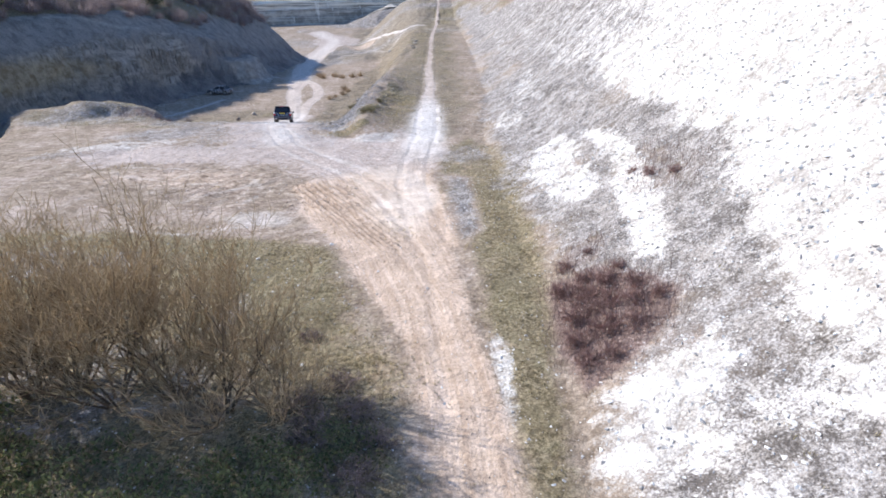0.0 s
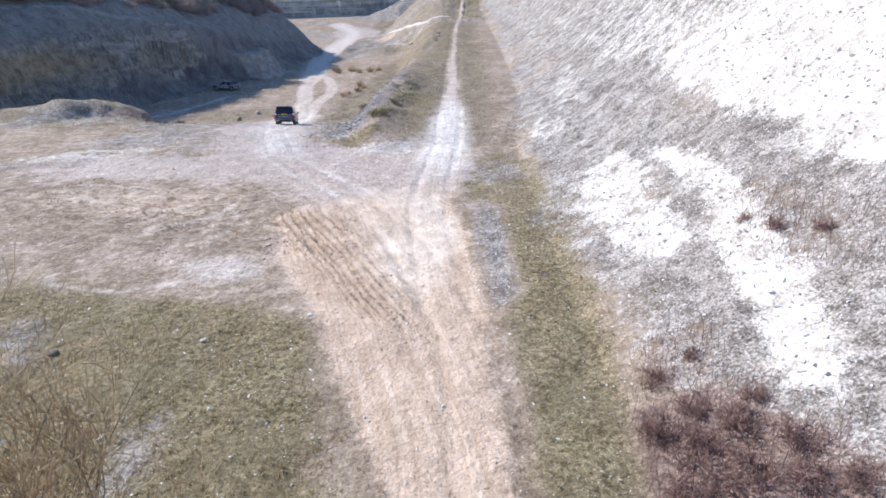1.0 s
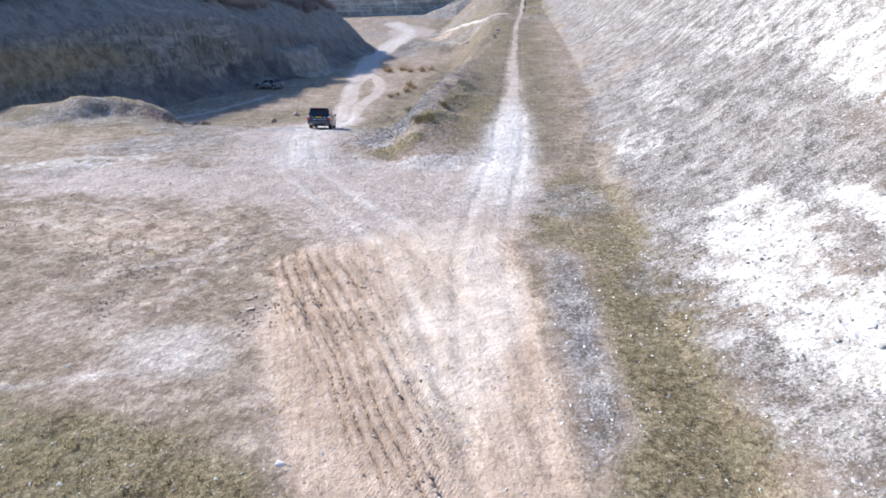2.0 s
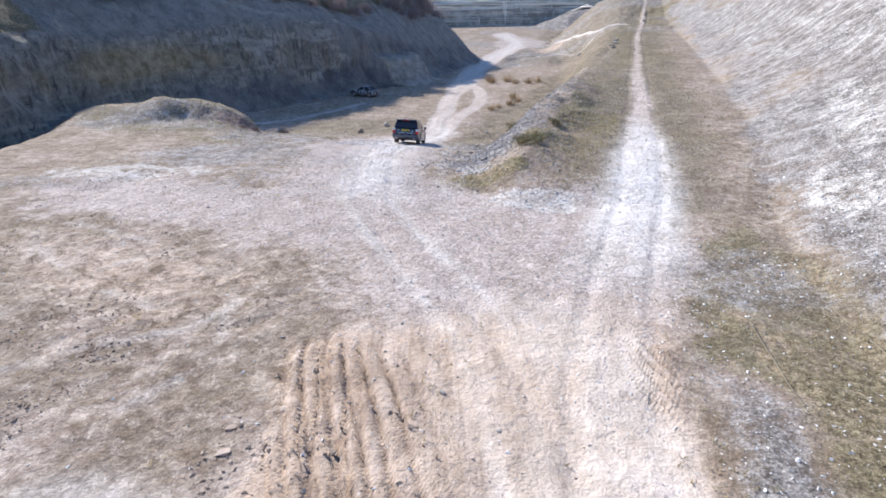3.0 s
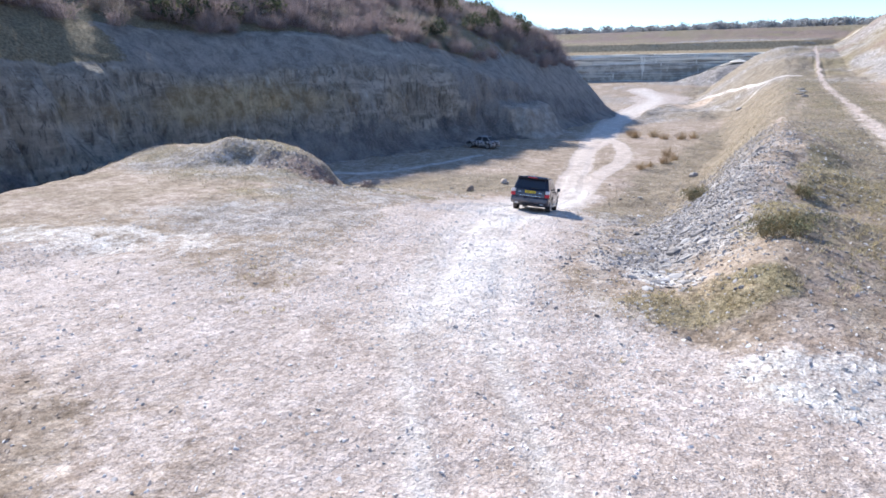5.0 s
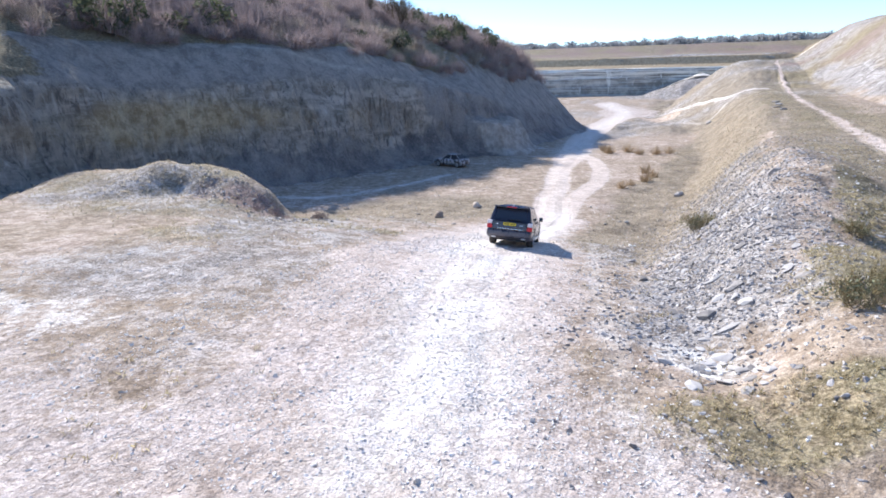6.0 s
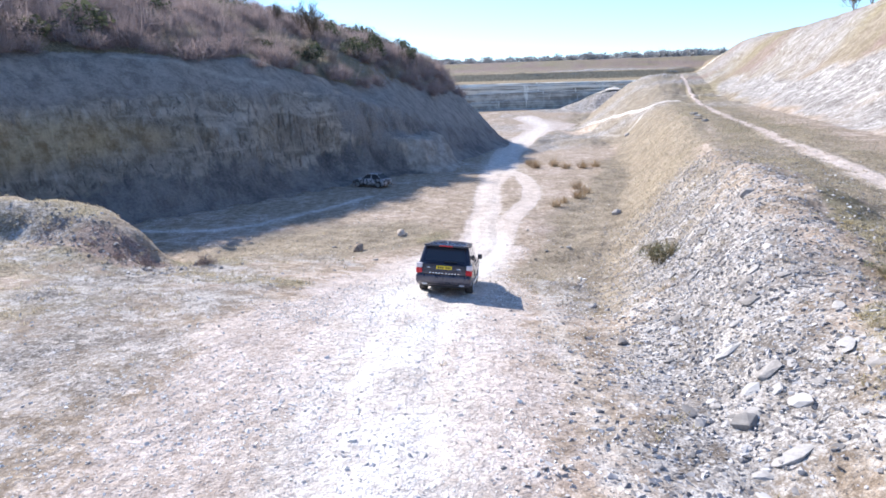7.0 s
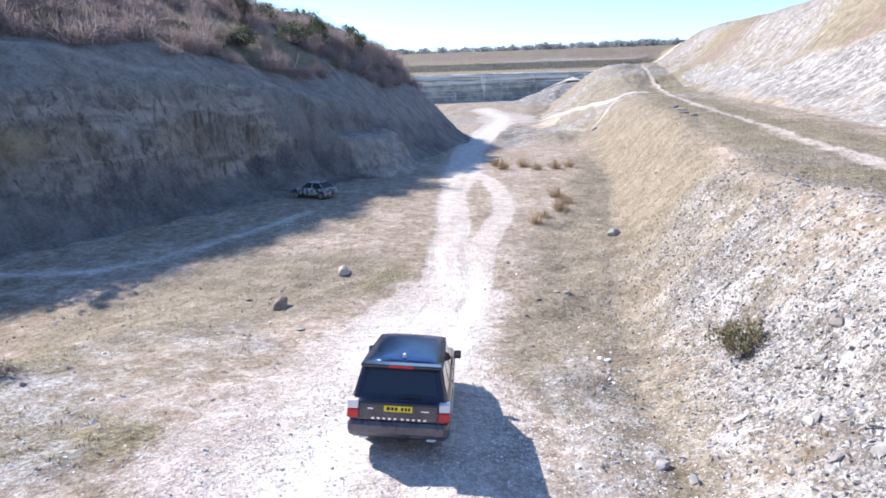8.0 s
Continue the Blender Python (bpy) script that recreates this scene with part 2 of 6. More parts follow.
def wall_material():
    n = Nodes("bedded chalk wall")
    mid, fine = n.noise(0.25, 6, 0.7), n.noise(1.2, 5, 0.7)
    beds = n.noise(1.0, 5, 0.75, n.stretch(0.05, 0.05, 0.75), 0.7)
    lift = n.span(n.math("ADD", n.node("ShaderNodeSeparateXYZ", Vector=n.coords()).outputs[2], n.math("MULTIPLY", mid, 4.0)), 9.5, 12.0)
    runs = n.noise(1.0, 5, 0.7, n.stretch(0.45, 0.45, 0.06), 0.4)
    lines = n.noise(1.0, 4, 0.8, n.stretch(0.02, 0.02, 1.5), 0.5)
    # warm tint in these colours offsets the blue skylight on the wall
    upper = n.mix(n.span(n.math("ADD", n.math("MULTIPLY", beds, 0.4), n.math("MULTIPLY", lines, 0.6)), 0.44, 0.54), (0.25, 0.22, 0.185), (0.88, 0.81, 0.71))
    lower = n.mix(n.span(n.math("ADD", n.math("MULTIPLY", mid, 0.5), n.math("MULTIPLY", lines, 0.5)), 0.42, 0.58), (0.28, 0.255, 0.225), (0.60, 0.555, 0.49))
    col = n.mix(lift, lower, upper)
    col = n.mix(n.span(runs, 0.58, 0.68, 0.0, 0.8), col, (0.92, 0.88, 0.80))
    col = n.mix(n.span(runs, 0.34, 0.46, 0.35, 0.0), col, (0.40, 0.36, 0.31))
    bench, _, _ = n.attr("zone_a")
    dry = n.mix(n.span(fine, 0.3, 0.7), (0.24, 0.185, 0.12), (0.42, 0.34, 0.235))
    col = n.mix(bench, col, dry)
    n.bump(n.math("ADD", beds, n.math("ADD", fine, runs)), 0.6, 0.5)
    return n.done(col, 0.95, spec=0.1)


def plain(name, color, rough=0.6, metal=0.0, spec=0.4, vary=0.12, scale=6.0, **extra):
    n = Nodes(name)
    v = n.noise(scale, 4, 0.6, n.coords(True))
    dark = tuple(c * (1 - vary) for c in color)
    lite = tuple(min(1.0, c * (1 + vary)) for c in color)
    return n.done(n.mix(v, dark, lite), rough, metal, spec, **extra)


def stone_material(name, a, b):
    n = Nodes(name)
    r = n.node("ShaderNodeObjectInfo").outputs["Random"]
    isl = n.node("ShaderNodeNewGeometry").outputs["Random Per Island"]
    v = n.noise(9.0, 5, 0.7)
    k = n.math("ADD", n.math("MULTIPLY", v, 0.6), n.math("MULTIPLY", n.math("FRACT", n.math("ADD", r, isl)), 0.5))
    n.bump(v, 0.5, 0.03)
    return n.done(n.mix(n.span(k, 0.25, 0.85), a, b), 0.9, spec=0.2)


def twig_material(name, a, b, thin=0.0):
    n = Nodes(name)
    isl = n.node("ShaderNodeNewGeometry").outputs["Random Per Island"]
    v = n.noise(0.5, 3, 0.6)
    col = n.mix(n.span(n.math("ADD", n.math("MULTIPLY", isl, 0.5), n.math("MULTIPLY", v, 0.6)), 0.25, 0.85), a, b)
    m = n.done(col, 0.85, spec=0.2)
    if thin:
        glow = n.node("ShaderNodeBsdfTranslucent", Color=col)
        both = n.node("ShaderNodeMixShader", Fac=thin)
        n.t.links.new(n.b.outputs[0], both.inputs[1])
        n.t.links.new(glow.outputs[0], both.inputs[2])
        n.t.links.new(both.outputs[0], n.t.nodes["Material Output"].inputs[0])
    return m


M_GROUND, M_CLIFF, M_WALL = ground_material(), cliff_material(), wall_material()
M_DARKSTONE = stone_material("weathered grey stone", (0.20, 0.18, 0.165), (0.50, 0.47, 0.45))
M_SCRUB = twig_material("bare purple-brown twigs", (0.20, 0.155, 0.155), (0.46, 0.37, 0.35), 0.4)
M_WILLOW = twig_material("bare olive-brown twigs", (0.38, 0.30, 0.205), (0.66, 0.56, 0.41), 0.6)
M_LIMB = twig_material("grey-brown bark", (0.10, 0.08, 0.06), (0.24, 0.19, 0.14))
M_GRASS = twig_material("dry grass blades", (0.26, 0.215, 0.125), (0.58, 0.50, 0.32), 0.5)
M_STRAW = twig_material("straw-coloured grass", (0.31, 0.265, 0.195), (0.56, 0.495, 0.385), 0.5)
M_LEAF = twig_material("dull green leaves", (0.05, 0.06, 0.036), (0.13, 0.14, 0.085), 0.35)
# greys lightened so the base colour carries the distance haze
M_FARLEAF = twig_material("haze-paled far woodland", (0.25, 0.255, 0.26), (0.40, 0.40, 0.40), 0.4)

# ---------------------------------------------------------------- ground shape
def sstep(a, b, v):
    k = np.clip((v - a) / (b - a), 0.0, 1.0)
    return k * k * (3 - 2 * k)


def lattice(ix, iy, seed):
    n = (ix * 374761393 + iy * 668265263 + seed * 982451653) & 0x7FFFFFFF
    n = ((n ^ (n >> 13)) * 1274126177) & 0x7FFFFFFF
    return ((n ^ (n >> 16)) & 0xFFFF) / 65535.0


def vnoise(x, y, seed=0):
    """Smooth noise from -1 to 1."""
    x, y = np.asarray(x, float), np.asarray(y, float)
    ix, iy = np.floor(x).astype(np.int64), np.floor(y).astype(np.int64)
    fx, fy = x - ix, y - iy
    fx, fy = fx * fx * (3 - 2 * fx), fy * fy * (3 - 2 * fy)
    a, b = lattice(ix, iy, seed), lattice(ix + 1, iy, seed)
    c, d = lattice(ix, iy + 1, seed), lattice(ix + 1, iy + 1, seed)
    return 2 * ((a + (b - a) * fx) * (1 - fy) + (c + (d - c) * fx) * fy) - 1


def fbm(x, y, size, octaves=4, seed=0):
    total, amp, norm = 0.0, 1.0, 0.0
    for k in range(octaves):
        total = total + amp * vnoise(np.asarray(x) / size * 2 ** k + 17.3 * k, np.asarray(y) / size * 2 ** k - 9.1 * k, seed + k)
        norm += amp
        amp *= 0.5
    return total / norm


def to_line(x, y, line):
    """Distance to a polyline, and how far along it the nearest place lies (0 to 1)."""
    best, along = np.full(np.shape(x), 1e9), np.zeros(np.shape(x))
    n = len(line) - 1
    for k in range(n):
        (ax, ay), (bx, by) = line[k], line[k + 1]
        dx, dy = bx - ax, by - ay
        t = np.clip(((x - ax) * dx + (y - ay) * dy) / (dx * dx + dy * dy), 0, 1)
        d = np.hypot(x - ax - t * dx, y - ay - t * dy)
        near = d < best
        best, along = np.where(near, d, best), np.where(near, (k + t) / n, along)
    return best, along


def inside(x, y, ring):
    hit = np.zeros(np.shape(x), bool)
    for (ax, ay), (bx, by) in zip(ring, ring[1:] + ring[:1]):
        cross = ((ay > y) != (by > y)) & (x < (bx - ax) * (y - ay) / ((by - ay) or 1e-9) + ax)
        hit ^= cross
    return hit


CLIFF_FOOT = [(-64, -60), (-47, 0), (-41.5, 26), (-41, 40), (-42, 49), (-44.6, 57.5), (-47.0, 63.5), (-47.8, 68.5), (-46.6, 73.5), (-45.2, 77.5), (-43.8, 82), (-42.4, 87), (-41.2, 92), (-39.6, 99), (-37, 108), (-35.5, 130), (-36, 152), (-42, 168), (-60, 178), (-120, 190)]
CLIFF_RING = CLIFF_FOOT + [(-1500, 260), (-1500, -60)]
WALL_FOOT = [(-1500, 235), (-120, 250), (-60, 256), (-20, 262), (40, 269), (400, 310)]
MOUND_EDGE = [(-25.5, 58.6), (-29, 58.8), (-33, 61), (-37, 64.4), (-40.5, 66.2), (-44.5, 66.8), (-47, 64.5), (-46, 60), (-42.7, 54.8), (-40.2, 50.3), (-38.3, 45.6), (-36.5, 40), (-36, 20), (-40, -20)]
TRACK_MAIN = [(1.3, 2), (1.2, 12), (0.4, 21), (-0.9, 27), (-2.0, 34), (-2.0, 40), (-1.5, 48), (-1.8, 60), (-2.1, 75), (-2.4, 90), (-3.4, 135), (-2.7, 178), (-3, 224), (-3, 236)]
TRACK_LOW = [(-0.6, 25), (-2.8, 31), (-6.0, 36), (-9.5, 41), (-12.8, 45.5), (-15.6, 52.1), (-18.0, 59.9), (-19.6, 68.6), (-20.2, 75.4), (-22.1, 81.8), (-23.1, 87.1), (-25.8, 96.5), (-28.1, 109.3), (-32.5, 132.4), (-36, 162), (-41, 216), (-50, 232)]
TRACK_LOOP = [(-19.6, 75.4), (-20.3, 81.8), (-20.4, 87.1), (-20.6, 91.9), (-22.0, 98.8), (-24.9, 107.3), (-27.1, 110.8)]
TRACK_CLIMB = [(-37, 200), (-31, 203), (-27.2, 202), (-19.6, 188), (-12.1, 168), (-5.8, 164.5)]
TRACK_FORK = [(-30, 166), (-20.7, 166), (-16.3, 157.1), (-15.1, 156.5), (-13.6, 159.7), (-11.5, 165)]
FOOT_PATH = [(-60, 69), (-43.0, 72.4), (-38.9, 73.5), (-36.9, 76.2), (-36.1, 80.9), (-34.8, 89.5)]

WHEEL_MARKS = [[(-3.6, 31.0), (-5.8, 35.4), (-8.6, 38.5), (-10.8, 40.8), (-13.0, 43.7), (-14.0, 45.0), (-15.0, 47.0), (-16.3, 50.2), (-17.8, 55.7)], [(-15.5, 67.5), (-14.9, 64.2), (-12.6, 55.0), (-11.4, 51.2), (-10.6, 48.4), (-9.4, 46.0)], [(-1.8, 31.0), (-3.4, 34.6), (-5.6, 37.6), (-7.0, 39.2), (-8.8, 41.2), (-10.3, 43.0), (-12.2, 45.6), (-13.1, 47.8), (-14.5, 51.0), (-15.9, 55.8)]]


def lateral(x, y, line):
    """Signed distance from a polyline (right of it is positive) and metres along it."""
    best, side, along, run = np.full(np.shape(x), 1e9), np.zeros(np.shape(x)), np.zeros(np.shape(x)), 0.0
    for (ax, ay), (bx, by) in zip(line, line[1:]):
        dx, dy = bx - ax, by - ay
        length = math.hypot(dx, dy)
        t = np.clip(((x - ax) * dx + (y - ay) * dy) / length ** 2, 0, 1)
        d = np.hypot(x - ax - t * dx, y - ay - t * dy)
        near = d < best
        sign = np.sign((x - ax) * dy - (y - ay) * dx)
        best, side, along = np.where(near, d, best), np.where(near, sign * d, side), np.where(near, run + t * length, along)
        run += length
    return side, along


def cliff_depth(x, y):
    """How far inside the left-hand hill a place lies (negative outside)."""
    d, along = to_line(x, y, CLIFF_FOOT)
    return np.where(inside(x, y, CLIFF_RING), d, -d), along


def wall_depth(x, y):
    d, along = to_line(x, y, WALL_FOOT)
    line = np.interp(x, [p[0] for p in WALL_FOOT], [p[1] for p in WALL_FOOT])
    return np.where(y > line, d, -d), along


def terrace(y):
    return np.interp(y, [0, 36, 48, 160, 185, 235, 300], [0.6, 0.65, 1.35, 5.0, 7.0, 13.0, 14.5])


def slope_foot(y):
    return np.interp(y, [0, 20, 34, 46, 60, 100, 160, 240], [3.6, 3.9, 3.6, 3.2, 4.5, 4.5, 3.0, 1.0])


def height(x, y):
    x, y = np.asarray(x, float), np.asarray(y, float)
    # lower floor, ramp and the level junction before it
    floor = 0.65 - 3.1 * sstep(50, 74, y + 0.10 * (x + 14)) + 0.45 * sstep(120, 165, y)
    edge, _ = to_line(x, y, MOUND_EDGE)
    beyond = np.where(inside(x, y, MOUND_EDGE + [(40, -20), (40, 58.6)]), -edge, edge)
    left = sstep(-28.5, -33, x)
    ragged = beyond + 0.5 * fbm(x, y, 3.0, 3, 45)
    drop = 0.62 - 3.05 * sstep(-0.4, 2.6, ragged) + 0.45 * sstep(120, 165, y)
    floor = floor * (1 - left) + drop * left
    # low mound with an eroded hollow in its near flank
    crest_z = np.interp(x, [-47, -41.5, -37.5, -34.6, -32.4, -30.8, -29.3], [0.9, 1.5, 1.8, 1.6, 1.0, 0.1, -0.8]) + 0.45 * fbm(x, y, 2.0, 4, 48)
    begin = np.interp(x, [-42, -38, -35.5, -31], [52.0, 55.0, 58.4, 59.2]) + 0.7 * fbm(x, y, 1.6, 3, 49)
    hump = sstep(0, 1, (y - begin) / (60.9 - begin)) * (1 - sstep(61.3, np.interp(x, [-36, -31], [65.8, 63.2]), y)) * sstep(-50, -44, x) * sstep(-28.2, -29.8, x)
    floor = floor * (1 - hump) + crest_z * hump
    # terrace with the upper track, its bank and the heap of rubble at its southern end
    crest = np.interp(y, [44, 60, 150, 180, 210, 240], [-6.5, -7.3, -7.0, -8.0, -9.5, -11.0])
    foot = np.interp(y, [44, 50, 60, 75, 110, 150, 180, 210, 240], [-7.0, -9.5, -12.6, -13.5, -13.5, -18.0, -27.0, -34.0, -38.0])
    k = sstep(0, 1, (x - foot) / (crest - foot + 0.001)) * sstep(43, 50, y)
    k = np.where(y < 44, sstep(-4, -2, x), k)
    k = np.where(y < 44, 0, k)
    side = sstep(40, 50, y)
    t = terrace(y)
    open_side = sstep(-5.5, -1.5, x)
    level = np.maximum(k, open_side * (1 - sstep(44, 50, y))) * side
    z = floor * (1 - level) + t * level
    ridge = np.interp(y, [46, 52, 60, 75], [0.1, 0.25, 0.6, 0.7]) * np.exp(-((x + 7.6) / 2.2) ** 2) * sstep(46.5, 55, y) * (1 - sstep(66, 82, y))
    lumps = np.exp(-((x + 7.6) / 3.2) ** 2) * sstep(46, 51, y) * (1 - sstep(70, 90, y))
    z = z + ridge + 0.55 * lumps * fbm(x, y, 3.4, 4, 46)
    for lx, ly, lr, lh in ((-7.0, 54.0, 1.2, 0.35), (-6.9, 50.4, 1.0, 0.15), (-5.8, 54.6, 0.9, 0.3), (-6.3, 65.2, 1.6, 0.45), (-8.0, 63.0, 1.3, 0.3), (-6.6, 59.0, 1.1, 0.3)):
        z = z + lh * np.exp(-((x - lx) ** 2 + (y - ly) ** 2) / lr ** 2)
    # chalk slope on the right
    d = np.maximum(x - slope_foot(y), 0)
    top = np.interp(y, [0, 45, 70, 100, 150, 200, 260], [22.0, 18.0, 15.5, 15.0, 15.0, 11.0, 7.0])
    rise = 0.42 * d + 0.034 * d * d
    rise = np.where(rise < top * 0.7, rise, top * 0.7 + top * 0.5 * (1 - np.exp(-(rise - top * 0.7) / (top * 0.5))))
    z = z + rise + 0.02 * np.maximum(d - 40, 0)
    # far quarry wall, its benches and the plain beyond
    w, _ = wall_depth(x, y)
    wall = np.interp(w, [-14, -3, 0, 2.5, 10, 13, 40, 60, 200, 1500], [0, 0.6, 1.5, 14.5, 15.8, 18.6, 21.5, 26.0, 33.5, 75.0])
    low = np.where(w > -14, -1.9 + wall, -100)
    z = np.maximum(z, low)
    z = np.maximum(z, np.where((w < 2.0) & (x < 12), -2.5 + 0.45 * sstep(120, 165, y) + 5.4 * sstep(196, 257, y + 0.10 * x) * sstep(-130, -80, x), -100))
    z = np.maximum(z, np.where(w < 2.0, -1.9 + 12.6 * (1 - np.hypot(x + 24, (y - 261) * 1.2) / 34), -100))
    # left-hand hill with its cliff
    c, along = cliff_depth(x, y)
    spur = sstep(104, 127, y)
    face = np.interp(c, [0, 1.2, 2.4, 3.2, 4.0, 5.2, 9, 13, 17, 25, 40, 60, 120, 1500], [0, 0.5, 2.0, 3.6, 6.3, 8.4, 10.2, 12.4, 14.2, 18.8, 23.6, 26.0, 28.0, 45.0])
    gain = sstep(112, 92, y)
    face = face + gain * np.interp(c, [5, 9, 13, 17, 25, 40, 80], [0, 1.6, 1.2, 1.0, 0.4, 1.6, 2.0])
    face = face + np.interp(y, [94, 103, 112, 120, 135], [0, -0.6, -1.0, -0.8, 0.0]) * sstep(14, 24, c) * (1 - sstep(60, 100, c))
    face = face * (0.62 + 0.38 * sstep(26, 58, y))
    smooth_side = np.interp(c, [0, 2, 14, 17, 25, 40, 60, 120, 1500], [0, 1.1, 13.3, 15.4, 18.4, 23.0, 26.0, 28.0, 45.0])
    hill = face * (1 - spur) + smooth_side * spur
    z = np.where(c > 0, np.maximum(z, -2.6) * (1 - sstep(0, 6, c)) - 2.0 * sstep(0, 6, c) + hill, z)
    return z


# ---------------------------------------------------------------- zones of the surface
def ring_mask(x, y, ring, soft=1.0):
    d, _ = to_line(x, y, ring + ring[:1])
    return sstep(-soft, soft, np.where(inside(x, y, ring), d, -d))


def band(x, y, line, half, soft):
    d, _ = to_line(x, y, line)
    return 1 - sstep(half - soft, half + soft, d)


def blob(x, y, cx, cy, rx, ry, turn=0.0):
    a = radians(turn)
    u, v = (x - cx) * math.cos(a) + (y - cy) * math.sin(a), -(x - cx) * math.sin(a) + (y - cy) * math.cos(a)
    return 1 - sstep(0.6, 1.25, np.sqrt((u / rx) ** 2 + (v / ry) ** 2))


APPROACH = [(0.1, 4), (0.1, 10.6), (-0.5, 13.6), (-1.2, 17), (-2.3, 19.6), (-3.6, 22), (-5.0, 24.3), (-7.6, 29.5), (-9.2, 33.6), (-8.4, 35.5), (-5.4, 37.5), (-1.4, 38.5), (-0.9, 36), (-0.1, 30.2), (0.6, 26), (1.0, 22), (1.5, 17), (1.9, 13.6), (2.2, 10.6), (2.4, 4)]
YARD = [(-8.5, 37.2), (-14, 38.6), (-20, 39.6), (-27, 41.5), (-30, 45.5), (-26.5, 51.5), (-21.3, 57.0), (-22.2, 67.7), (-22.0, 75.4), (-17.7, 75.4), (-16.2, 67.5), (-14.7, 64.8), (-12.4, 55), (-11.0, 49.5), (-9.0, 47.6), (-6.5, 48.2), (-3.3, 49), (-0.8, 46), (-1.6, 37.2), (-5, 37.2)]
OLD_MARKS = [[(-20.9, 36.0), (-22.8, 37.4), (-23.6, 38.6), (-21.9, 38.7), (-18, 38.0)], [(-11.5, 30.7), (-11.3, 31.6), (-11.1, 32.3), (-11.3, 33.5), (-12.3, 35.5)], [(-15.3, 30.8), (-14.5, 31.9), (-13.5, 32.8), (-12.6, 33.5), (-12.0, 35.2)],
             [(-21, 36.4), (-18.5, 35.4), (-16.0, 34.6), (-14.2, 34.2)], [(-17.9, 32.6), (-18.0, 34.7), (-17.7, 36.1), (-16.5, 38)], [(-16.6, 27.6), (-16.0, 26.4), (-13.0, 25.9), (-10.7, 26.8), (-8.4, 27.8)]]
RUT_FAN = [(-9.6, 33.8), (-8.5, 34.6), (-6.6, 34.0), (-4.9, 31.6), (-3.6, 29.6), (-2.2, 26.6), (-1.1, 23.1), (-1.9, 22.6), (-3.5, 24.5), (-5.0, 26.3), (-6.6, 28.8), (-8.4, 31.5)]
RUT_LINE = [(1.1, 13), (0.2, 19), (-1.6, 24.0), (-4.4, 29.0), (-7.6, 34.0), (-9.5, 38.0)]
RUT_SIDE = [(-1.8, 37.1), (-0.7, 36.2), (-0.6, 33.6), (-1.4, 34.2)]
VERGE = [(2.3, 0), (1.9, 14), (1.7, 22), (1.1, 26), (0.0, 31.3), (-0.8, 36), (-1.2, 42.6), (2.1, 45.7), (5.1, 42), (6.4, 38), (5.4, 34), (4.6, 30), (4.4, 24), (4.5, 20), (3.9, 15), (3.4, 10), (3.2, 0)]
CHALK_PATCH = [(5.7, 36.3), (7.8, 36.8), (8.0, 33.0), (7.2, 30.8), (7.6, 26.3), (6.4, 25.8), (5.1, 29.5), (4.8, 32.5)]
CHALK_RIB = [(8.8, 35.2), (9.5, 33.2), (9.5, 28.8), (9.4, 25.3), (8.9, 21.8), (8.4, 19.5), (7.9, 18.2), (7.1, 18.8), (7.6, 21.5), (7.8, 24.2), (8.2, 27.5)]
CHALK_LOW = [(4.4, 13.0), (6.6, 13.4), (7.6, 13.6), (7.7, 12.1), (6.6, 11.2), (7.2, 8.3), (7.0, 6), (3.8, 6), (3.6, 9.8)]
BRAMBLE_RING = [(4.4, 19.9), (6.1, 19.9), (7.5, 17.4), (7.7, 15.9), (6.9, 14.7), (5.2, 13.5), (4.2, 13.2), (3.9, 15.5)]


